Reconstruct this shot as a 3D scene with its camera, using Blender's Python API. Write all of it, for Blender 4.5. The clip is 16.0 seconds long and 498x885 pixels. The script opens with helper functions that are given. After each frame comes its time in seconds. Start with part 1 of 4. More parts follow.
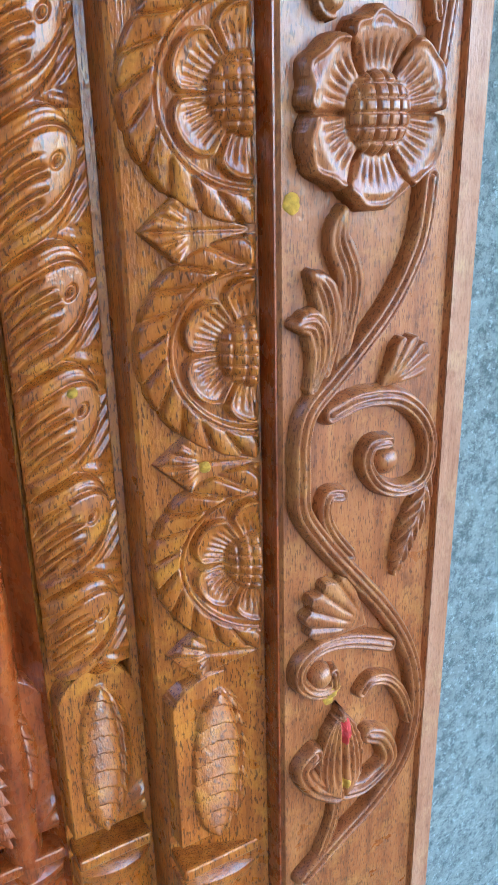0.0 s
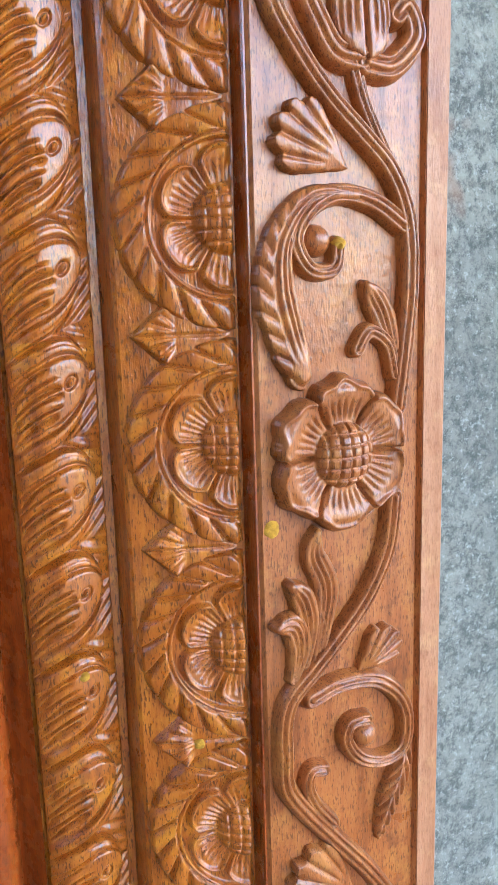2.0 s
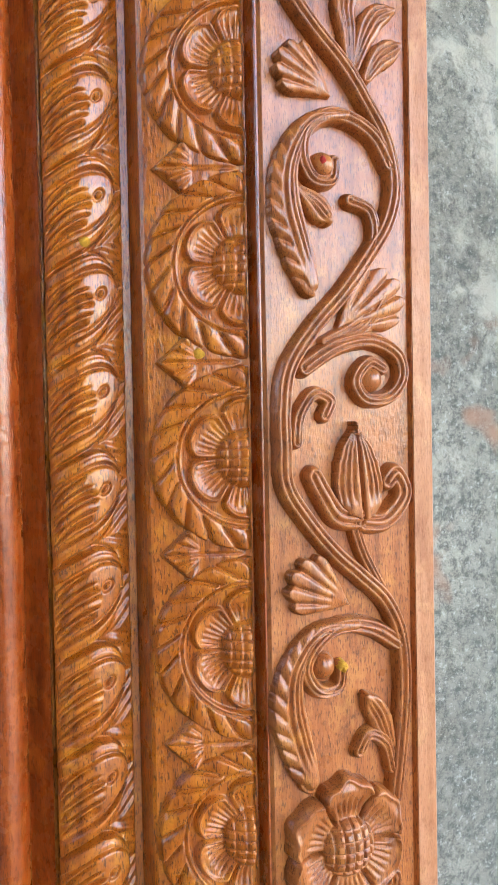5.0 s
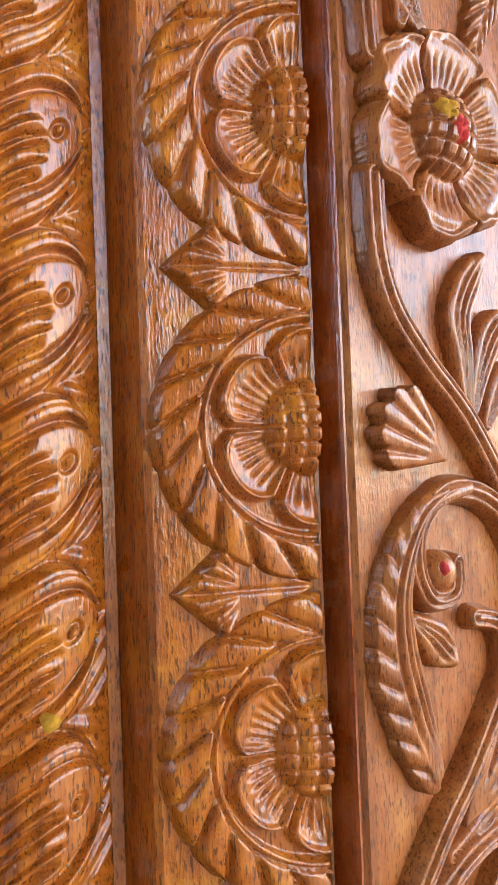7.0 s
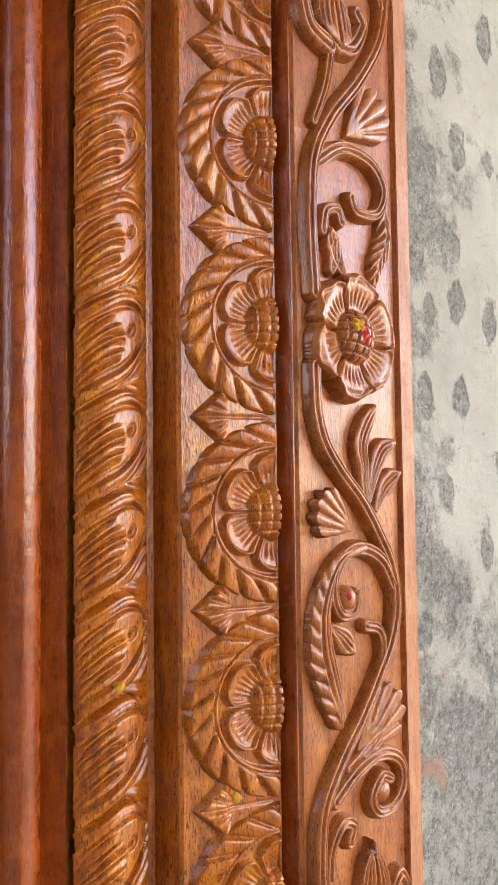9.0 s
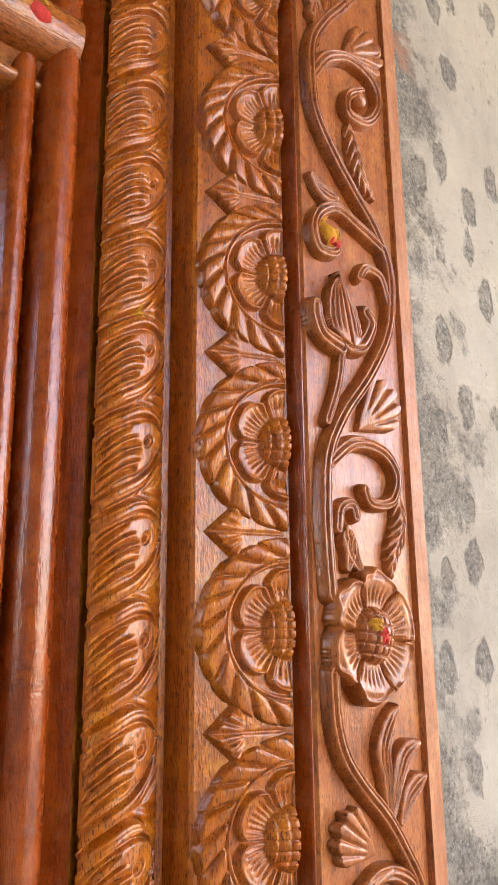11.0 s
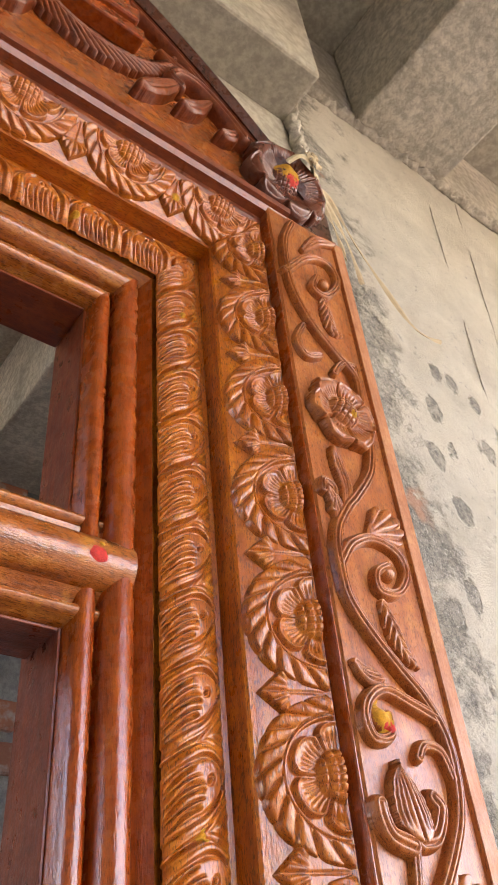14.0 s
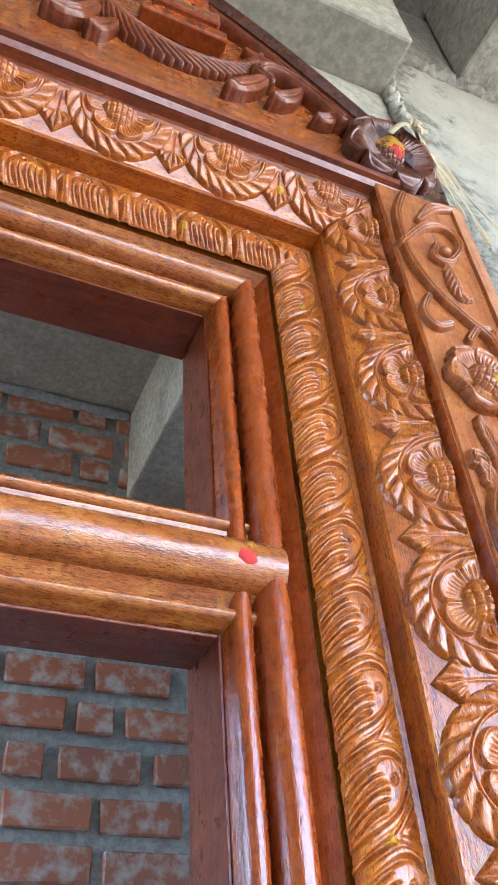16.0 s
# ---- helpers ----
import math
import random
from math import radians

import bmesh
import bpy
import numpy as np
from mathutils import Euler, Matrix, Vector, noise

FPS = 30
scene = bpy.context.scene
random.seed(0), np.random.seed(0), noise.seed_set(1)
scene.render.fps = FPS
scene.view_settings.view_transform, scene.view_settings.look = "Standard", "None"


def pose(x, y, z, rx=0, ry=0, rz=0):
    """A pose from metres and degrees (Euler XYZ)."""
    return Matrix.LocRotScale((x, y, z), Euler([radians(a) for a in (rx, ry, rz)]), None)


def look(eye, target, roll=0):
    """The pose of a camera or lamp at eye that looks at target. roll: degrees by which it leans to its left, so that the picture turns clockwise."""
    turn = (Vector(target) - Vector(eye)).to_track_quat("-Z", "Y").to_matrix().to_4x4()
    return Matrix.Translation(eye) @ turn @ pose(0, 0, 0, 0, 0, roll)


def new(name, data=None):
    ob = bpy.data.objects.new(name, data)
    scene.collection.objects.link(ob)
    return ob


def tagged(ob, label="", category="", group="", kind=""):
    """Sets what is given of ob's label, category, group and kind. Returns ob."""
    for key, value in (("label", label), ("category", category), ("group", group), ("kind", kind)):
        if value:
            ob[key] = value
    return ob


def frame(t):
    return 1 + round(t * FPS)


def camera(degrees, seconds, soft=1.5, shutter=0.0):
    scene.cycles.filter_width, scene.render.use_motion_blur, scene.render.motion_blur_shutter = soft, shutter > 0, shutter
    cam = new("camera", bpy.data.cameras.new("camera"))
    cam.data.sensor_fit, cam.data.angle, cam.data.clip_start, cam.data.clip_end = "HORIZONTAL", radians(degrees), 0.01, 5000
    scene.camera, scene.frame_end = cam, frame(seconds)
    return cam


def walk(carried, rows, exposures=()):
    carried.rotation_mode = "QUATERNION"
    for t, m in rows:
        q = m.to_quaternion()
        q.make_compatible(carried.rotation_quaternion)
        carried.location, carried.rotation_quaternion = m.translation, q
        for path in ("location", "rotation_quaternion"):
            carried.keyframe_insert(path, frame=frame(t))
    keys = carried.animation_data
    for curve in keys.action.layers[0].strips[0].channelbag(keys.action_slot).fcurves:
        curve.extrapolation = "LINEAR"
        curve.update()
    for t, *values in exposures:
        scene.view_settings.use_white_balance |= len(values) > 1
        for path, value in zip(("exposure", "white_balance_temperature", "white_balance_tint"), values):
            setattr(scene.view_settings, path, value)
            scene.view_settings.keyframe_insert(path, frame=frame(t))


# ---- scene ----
cam = camera(35.0, 16.0)
PATH = [
    (0, (-0.006, 0.018, 1.093), (0.9, 1.655, 0.387), -1.3),
    (0.5, (0.011, 0.019, 1.087), (0.892, 1.667, 0.375), -1.4),
    (1, (0.013, 0.015, 1.106), (0.857, 1.687, 0.404), -1.5),
    (1.5, (0.013, -0.005, 1.148), (0.847, 1.722, 0.579), -1.7),
    (2, (0.007, -0.031, 1.205), (0.863, 1.733, 0.811), -1.7),
    (2.5, (-0.008, -0.042, 1.237), (0.855, 1.733, 0.911), -1.6),
    (3, (-0.029, -0.073, 1.264), (0.828, 1.714, 0.992), -1.4),
    (3.5, (-0.032, -0.098, 1.296), (0.815, 1.7, 1.07), -1.1),
    (4, (-0.039, -0.098, 1.329), (0.845, 1.687, 1.154), -0.7),
    (4.2, (-0.03, -0.099, 1.338), (0.824, 1.704, 1.196), -0.6),
    (6.3, (-0.02, 0.025, 1.478), (0.918, 1.789, 1.581), -1.1),
    (6.5, (-0.02, 0.092, 1.495), (1.034, 1.786, 1.628), -1.9),
    (6.7, (-0.013, 0.126, 1.541), (1.117, 1.771, 1.669), -3.2),
    (7, (-0.01, 0.137, 1.598), (1.177, 1.745, 1.664), -2.1),
    (7.5, (-0.052, 0.101, 1.617), (1.23, 1.636, 1.625), -1.6),
    (8, (-0.12, 0.039, 1.617), (1.183, 1.555, 1.561), -1.5),
    (8.2, (-0.154, 0.018, 1.608), (1.181, 1.508, 1.573), -1.6),
    (10.3, (-0.192, 0.001, 1.696), (1.157, 1.437, 2.04), -0.6),
    (10.5, (-0.189, 0.002, 1.702), (1.15, 1.436, 2.089), -0.6),
    (11, (-0.187, 0.003, 1.729), (1.141, 1.414, 2.224), -0.6),
    (11.5, (-0.196, -0.002, 1.746), (1.095, 1.373, 2.411), -0.6),
    (12, (-0.2, -0.018, 1.77), (1.028, 1.309, 2.624), -1.1),
    (12.5, (-0.221, -0.049, 1.791), (0.941, 1.2, 2.836), -2.4),
    (12.9, (-0.244, -0.064, 1.799), (0.892, 1.138, 2.923), -3.2),
    (13, (-0.238, -0.059, 1.799), (0.877, 1.139, 2.949), -3.4),
    (13.5, (-0.234, -0.053, 1.806), (0.837, 1.113, 3.028), -4.7),
    (14, (-0.227, -0.052, 1.81), (0.777, 1.107, 3.094), -6.1),
    (14.5, (-0.219, -0.049, 1.811), (0.725, 1.14, 3.113), -6.8),
    (15, (-0.213, -0.043, 1.814), (0.642, 1.193, 3.134), -6.7),
    (15.5, (-0.212, -0.035, 1.817), (0.507, 1.275, 3.147), -5.3),
    (16, (-0.206, -0.035, 1.816), (0.478, 1.304, 3.135), -5.0),
]
walk(cam, [(t, look(eye, target, roll)) for t, eye, target, roll in PATH],
     exposures=[(0.0, 3.58, 4950, -5), (2.0, 3.66, 6150, 7), (4.0, 3.72, 7000, 10), (7.0, 3.56, 7500, 14), (10.5, 3.53, 8900, 28), (13.0, 3.64, 9100, 32), (14.5, 3.84, 7900, 24), (16.0, 4.22, 6100, 12)])

# ---- light: open porch, daylight from the yard behind and to the right ----
sky = bpy.data.worlds.new("sky")
scene.world = sky
sky.use_nodes = True
nt = sky.node_tree
nt.nodes.clear()
st = nt.nodes.new("ShaderNodeTexSky")
st.sky_type = "NISHITA"
st.sun_disc = False
st.sun_elevation = radians(67)
st.sun_rotation = radians(150)
bg = nt.nodes.new("ShaderNodeBackground")
bg.inputs["Strength"].default_value = 0.15
wo = nt.nodes.new("ShaderNodeOutputWorld")
nt.links.new(st.outputs[0], bg.inputs[0])
nt.links.new(bg.outputs[0], wo.inputs[0])

sun_data = bpy.data.lights.new("sun", "SUN")
sun_data.energy = 3.0
sun_data.angle = radians(0.6)
sun_data.color = (1.0, 0.95, 0.88)
sun = new("sun", sun_data)
sun.matrix_world = look((4, -4.4, 14), (0, 0, 0))


# ---- materials ----
def shader(name, rough=0.5):
    m = bpy.data.materials.new(name)
    m.use_nodes = True
    t = m.node_tree
    b = t.nodes["Principled BSDF"]
    b.inputs["Roughness"].default_value = rough
    return m, t, b


def mapped(t, scale, loc=None):
    tc = t.nodes.new("ShaderNodeTexCoord")
    mp = t.nodes.new("ShaderNodeMapping")
    mp.inputs["Scale"].default_value = scale
    t.links.new(tc.outputs["Object"], mp.inputs["Vector"])
    oi = t.nodes.new("ShaderNodeObjectInfo")
    ml = t.nodes.new("ShaderNodeMath")
    ml.operation = "MULTIPLY"
    ml.inputs[1].default_value = 37.0
    t.links.new(oi.outputs["Random"], ml.inputs[0])
    t.links.new(ml.outputs[0], mp.inputs["Location"])
    return mp.outputs[0]


def noise_tex(t, vec, scale, detail=4.0, rough=0.6):
    n = t.nodes.new("ShaderNodeTexNoise")
    n.inputs["Scale"].default_value = scale
    n.inputs["Detail"].default_value = detail
    n.inputs["Roughness"].default_value = rough
    t.links.new(vec, n.inputs["Vector"])
    return n.outputs["Fac"]


def ramp(t, fac, stops):
    r = t.nodes.new("ShaderNodeValToRGB")
    e = r.color_ramp.elements
    while len(e) < len(stops):
        e.new(0.5)
    for el, (p, c) in zip(e, stops):
        el.position = p
        el.color = (*c, 1) if len(c) == 3 else c
    t.links.new(fac, r.inputs[0])
    return r.outputs[0]


def mixed(t, fac, a, b, mode="MIX"):
    m = t.nodes.new("ShaderNodeMix")
    m.data_type = "RGBA"
    m.blend_type = mode
    for s, v in ((m.inputs[0], fac), (m.inputs[6], a), (m.inputs[7], b)):
        if isinstance(v, (int, float)):
            s.default_value = v
        elif isinstance(v, tuple):
            s.default_value = (*v, 1)
        else:
            t.links.new(v, s)
    return m.outputs[2]


def bump(t, b, height, strength, dist, prev=None):
    n = t.nodes.new("ShaderNodeBump")
    n.inputs["Strength"].default_value = strength
    n.inputs["Distance"].default_value = dist
    t.links.new(height, n.inputs["Height"])
    if prev is not None:
        t.links.new(prev, n.inputs["Normal"])
    t.links.new(n.outputs[0], b.inputs["Normal"])
    t.links.new(n.outputs[0], b.inputs["Coat Normal"])
    return n.outputs[0]


def wood(name, light, mid, dark, rough, pores=0.95, coat=0.85, along=2, bumpy=0.5):
    """Varnished hardwood; grain runs along the object's z (2) or x (0)."""
    m, t, b = shader(name, rough)

    def sc(across, length):
        return (across, across, length) if along == 2 else (length, across, across)
    v1 = mapped(t, sc(30, 3))
    v2 = mapped(t, sc(430, 85))
    v3 = mapped(t, sc(1, 1))
    grain = noise_tex(t, v1, 4.0, 6.0, 0.65)
    col = ramp(t, grain, [(0.3, dark), (0.5, mid), (0.72, light)])
    blot = noise_tex(t, v3, 14.0, 3.0)
    col = mixed(t, ramp(t, blot, [(0.35, (0, 0, 0)), (0.7, (0.45, 0.45, 0.45))]), col, mid)
    fleck = noise_tex(t, v2, 2.2, 2.0, 0.5)
    gold = noise_tex(t, v3, 38.0, 5.0, 0.7)
    col = mixed(t, ramp(t, gold, [(0.52, (0, 0, 0)), (0.70, (0.60,) * 3)]), col, (light[0] * 1.12, light[1] * 1.25, light[2]))
    col = mixed(t, ramp(t, noise_tex(t, v3, 75.0, 5.0, 0.7), [(0.54, (0, 0, 0)), (0.68, (0.60,) * 3)]), col, dark)
    fmask = ramp(t, fleck, [(0.55, (0, 0, 0)), (0.64, (pores * 0.80,) * 3)])
    col = mixed(t, fmask, col, tuple(c * 0.30 for c in dark))
    t.links.new(col, b.inputs["Base Color"])
    rr = ramp(t, noise_tex(t, v3, 60.0, 4.0), [(0.3, (rough * 0.7,) * 3), (0.7, (min(1, rough * 1.5),) * 3)])
    t.links.new(rr, b.inputs["Roughness"])
    b.inputs["Coat Weight"].default_value = coat
    b.inputs["Specular IOR Level"].default_value = 0.25
    b.inputs["Coat Roughness"].default_value = 0.13
    n1 = bump(t, b, fleck, bumpy * 0.75, 0.0007)
    n2 = bump(t, b, noise_tex(t, mapped(t, sc(3.0, 1.0)), 50.0, 3.0), 0.20, 0.0030, n1)
    bump(t, b, noise_tex(t, v3, 240.0, 3.0), 0.24, 0.0014, n2)
    return m


CARVED = wood("carved_wood", (0.62, 0.200, 0.022), (0.45, 0.110, 0.010), (0.18, 0.036, 0.005), 0.32)
RED = wood("red_varnished_wood", (0.43, 0.092, 0.014), (0.30, 0.052, 0.007), (0.13, 0.020, 0.004), 0.25, pores=0.5)
PINK = wood("vine_panel_wood", (0.47, 0.160, 0.044), (0.35, 0.096, 0.021), (0.15, 0.033, 0.007), 0.36, pores=0.75, coat=0.6)
REDX = wood("red_varnished_wood_lengthwise", (0.46, 0.135, 0.028), (0.32, 0.078, 0.014), (0.15, 0.030, 0.008), 0.24, pores=0.6, along=0)
# near-black brown: the shade along the crest top is put into this colour
DARK = wood("shade_dark_wood", (0.12, 0.034, 0.017), (0.075, 0.020, 0.010), (0.03, 0.009, 0.005), 0.26, pores=0.4)
EDGE = wood("pale_edge_wood", (0.50, 0.235, 0.125), (0.42, 0.17, 0.08), (0.29, 0.10, 0.045), 0.45, pores=0.35, coat=0.1)


def cement(name, base, light, dark, rough=0.9, scale=1.0, relief=1.0):
    m, t, b = shader(name, rough)
    v = mapped(t, (scale,) * 3)
    big = noise_tex(t, v, 3.5, 6.0, 0.7)
    fine = noise_tex(t, v, 55.0, 8.0, 0.75)
    col = ramp(t, big, [(0.32, dark), (0.5, base), (0.68, light)])
    col = mixed(t, ramp(t, fine, [(0.42, (0.55,) * 3), (0.6, (0, 0, 0))]), col, tuple(c * 0.55 for c in dark))
    t.links.new(col, b.inputs["Base Color"])
    n = bump(t, b, fine, 0.6 * relief, 0.006)
    bump(t, b, big, 0.5 * relief, 0.03, n)
    return m


PLASTER = cement("grey_cement_plaster", (0.36, 0.375, 0.35), (0.50, 0.50, 0.45), (0.22, 0.25, 0.24))
WHITE = cement("white_putty_coat", (0.66, 0.64, 0.57), (0.74, 0.72, 0.66), (0.50, 0.49, 0.44), relief=0.4)
CONCRETE = cement("raw_concrete", (0.56, 0.525, 0.435), (0.70, 0.66, 0.56), (0.33, 0.31, 0.26), relief=1.3)
BEAMC = cement("beam_concrete", (0.46, 0.43, 0.345), (0.54, 0.505, 0.41), (0.36, 0.335, 0.27), relief=0.3)
MORTAR = cement("mortar", (0.44, 0.46, 0.455), (0.55, 0.565, 0.55), (0.32, 0.335, 0.335))
# unseen ground, kept dark to weaken the bounce light from below
EARTH = cement("low_bounce_ground", (0.055, 0.048, 0.040), (0.075, 0.066, 0.055), (0.036, 0.031, 0.027))
SLAB = cement("floor_cement", (0.11, 0.102, 0.09), (0.15, 0.14, 0.125), (0.075, 0.07, 0.063))


def brick_paint():
    m, t, b = shader("red_brick", 0.9)
    v = mapped(t, (1, 1, 1))
    oi = t.nodes.new("ShaderNodeObjectInfo")
    col = ramp(t, oi.outputs["Random"], [(0.0, (0.40, 0.135, 0.075)), (0.5, (0.50, 0.185, 0.105)), (1.0, (0.36, 0.15, 0.10))])
    sm = noise_tex(t, v, 22.0, 5.0)
    col = mixed(t, ramp(t, sm, [(0.47, (0, 0, 0)), (0.66, (0.85,) * 3)]), col, (0.55, 0.53, 0.50))
    t.links.new(col, b.inputs["Base Color"])
    bump(t, b, sm, 0.6, 0.01)
    return m


BRICK = brick_paint()


def putty_wall():
    """Grey cement plaster; a white putty coat, hacked with a trowel, covers its upper outer part."""
    m, t, b = shader("hacked_putty_wall", 0.9)
    v = mapped(t, (1, 1, 1))
    v.node.inputs["Location"].links and t.links.remove(v.node.inputs["Location"].links[0])
    big = noise_tex(t, v, 5.0, 6.0, 0.7)
    fine = noise_tex(t, v, 110.0, 9.0, 0.85)
    grey = ramp(t, big, [(0.32, (0.225, 0.212, 0.178)), (0.5, (0.31, 0.293, 0.242)), (0.68, (0.41, 0.384, 0.315))])
    grey = mixed(t, ramp(t, fine, [(0.42, (0.85,) * 3), (0.54, (0, 0, 0))]), grey, (0.10, 0.105, 0.095))
    grey = mixed(t, ramp(t, noise_tex(t, v, 260.0, 4.0, 0.7), [(0.56, (0, 0, 0)), (0.66, (0.55,) * 3)]), grey, (0.60, 0.58, 0.52))
    brick_spot = ramp(t, noise_tex(t, v, 9.0, 3.0), [(0.66, (0, 0, 0)), (0.72, (0.8,) * 3)])
    grey = mixed(t, brick_spot, grey, (0.42, 0.22, 0.14))
    white = ramp(t, big, [(0.3, (0.41, 0.385, 0.315)), (0.6, (0.56, 0.53, 0.44))])
    sep = t.nodes.new("ShaderNodeSeparateXYZ")
    t.links.new(v, sep.inputs[0])

    def math_node(op, a, c):
        n = t.nodes.new("ShaderNodeMath")
        n.operation = op
        for s, x in zip(n.inputs, (a, c)):
            if isinstance(x, (int, float)):
                s.default_value = x
            else:
                t.links.new(x, s)
        return n.outputs[0]
    # the coat starts a hand's width from the frame and above waist height
    e = math_node("MULTIPLY", math_node("SUBTRACT", sep.outputs[0], 0.385), 6.0)
    g = math_node("MULTIPLY", math_node("SUBTRACT", sep.outputs[2], 1.45), 2.5)
    lim = math_node("MINIMUM", e, g)
    rag = math_node("MULTIPLY", math_node("SUBTRACT", noise_tex(t, v, 11.0, 8.0, 0.72), 0.5), 3.4)
    cover = ramp(t, math_node("ADD", lim, rag), [(0.0, (0, 0, 0)), (0.30, (1, 1, 1))])
    mp = t.nodes.new("ShaderNodeMapping")
    mp.inputs["Scale"].default_value = (20, 1, 12.5)
    mp.inputs["Rotation"].default_value = (0, radians(14), 0)
    t.links.new(v, mp.inputs["Vector"])
    vor = t.nodes.new("ShaderNodeTexVoronoi")
    vor.inputs["Scale"].default_value = 1.0
    vor.inputs["Randomness"].default_value = 0.75
    t.links.new(mp.outputs[0], vor.inputs["Vector"])
    dist = math_node("ADD", vor.outputs["Distance"], math_node("MULTIPLY", math_node("SUBTRACT", noise_tex(t, v, 60.0, 3.0), 0.5), 0.35))
    dent = ramp(t, dist, [(0.26, (1, 1, 1)), (0.32, (0, 0, 0))])
    low = math_node("LESS_THAN", math_node("ADD", sep.outputs[2], math_node("MULTIPLY", big, 0.5)), 2.88)
    dent = math_node("MULTIPLY", dent, low)
    cover = math_node("MULTIPLY", cover, math_node("SUBTRACT", 1.0, dent))
    speck = ramp(t, noise_tex(t, v, 75.0, 7.0, 0.8), [(0.34, (0.85,) * 3), (0.41, (0, 0, 0))])
    white = mixed(t, speck, white, (0.24, 0.24, 0.22))
    t.links.new(mixed(t, cover, grey, white), b.inputs["Base Color"])
    n1 = bump(t, b, fine, 0.9, 0.005)
    n2 = bump(t, b, cover, 0.7, 0.004, n1)
    bump(t, b, big, 0.4, 0.02, n2)
    return m


PUTTY = putty_wall()


def plain(name, col, rough=0.6, var=0.3):
    m, t, b = shader(name, rough)
    v = mapped(t, (1, 1, 1))
    c = ramp(t, noise_tex(t, v, 300.0, 4.0), [(0.3, tuple(x * (1 - var) for x in col)), (0.7, col)])
    t.links.new(c, b.inputs["Base Color"])
    bump(t, b, noise_tex(t, v, 500.0, 3.0), 0.4, 0.001)
    return m


VERMILION = plain("vermilion_powder", (0.66, 0.045, 0.035), 0.9, 0.45)
BOSSW = wood("dark_brown_boss_wood", (0.20, 0.055, 0.028), (0.13, 0.034, 0.017), (0.06, 0.015, 0.008), 0.26, pores=0.4)
# dark red whose depth includes the shade on the undersides and reveals
REVEAL = wood("shaded_reveal_wood", (0.24, 0.048, 0.012), (0.165, 0.028, 0.007), (0.08, 0.013, 0.004), 0.32, pores=0.5, coat=0.45)
REVEALX = wood("shaded_reveal_wood_lengthwise", (0.24, 0.048, 0.012), (0.165, 0.028, 0.007), (0.08, 0.013, 0.004), 0.32, pores=0.5, coat=0.45, along=0)
LONGW = wood("orange_grained_wood", (0.52, 0.20, 0.045), (0.36, 0.10, 0.019), (0.13, 0.028, 0.007), 0.26, pores=0.8)
CRESTW = wood("dark_red_carved_wood", (0.30, 0.075, 0.024), (0.20, 0.043, 0.014), (0.09, 0.018, 0.007), 0.32, pores=0.5, coat=0.6)
TURMERIC = plain("turmeric_paste", (0.62, 0.29, 0.02), 0.9, 0.5)
STRAW = plain("dry_straw", (0.56, 0.45, 0.28), 0.7)


# ---- building helpers ----
def mesh_object(name, me, material, parent=None, label=""):
    ob = new(name, me)
    if material is not None and not me.materials:
        me.materials.append(material)
    if parent is not None:
        ob.parent = parent
    if label:
        ob["label"] = label
    return ob


def from_arrays(name, verts, faces, smooth=True):
    me = bpy.data.meshes.new(name)
    verts, faces = np.asarray(verts, float), np.asarray(faces, np.int32)
    n, k = faces.shape
    me.vertices.add(len(verts))
    me.vertices.foreach_set("co", verts.ravel())
    me.loops.add(n * k)
    me.loops.foreach_set("vertex_index", faces.ravel())
    me.polygons.add(n)
    me.polygons.foreach_set("loop_start", np.arange(0, n * k, k, dtype=np.int32))
    me.polygons.foreach_set("loop_total", np.full(n, k, np.int32))
    me.polygons.foreach_set("use_smooth", np.full(n, smooth))
    me.update(calc_edges=True)
    me.validate()
    return me


def part(name, bm, material, parent, label=""):
    me = bpy.data.meshes.new(name)
    bm.to_mesh(me)
    bm.free()
    return mesh_object(name, me, material, parent, label)


def box_bm(x0, x1, y0, y1, z0, z1, bevel=0.0, seg=2):
    bm = bmesh.new()
    bmesh.ops.create_cube(bm, size=1)
    for v in bm.verts:
        v.co = ((x0 + x1) / 2 + v.co.x * (x1 - x0), (y0 + y1) / 2 + v.co.y * (y1 - y0), (z0 + z1) / 2 + v.co.z * (z1 - z0))
    if bevel:
        bmesh.ops.bevel(bm, geom=bm.edges[:], offset=bevel, segments=seg, affect="EDGES", profile=0.5)
    return bm


def arc(cx, cy, r, a0, a1, n=10, ry=None):
    return [(cx + r * math.cos(radians(a0 + (a1 - a0) * i / n)), cy + (ry or r) * math.sin(radians(a0 + (a1 - a0) * i / n))) for i in range(n + 1)]


def smoothstep(a, b, x):
    t = np.clip((x - a) / (b - a), 0, 1)
    return t * t * (3 - 2 * t)


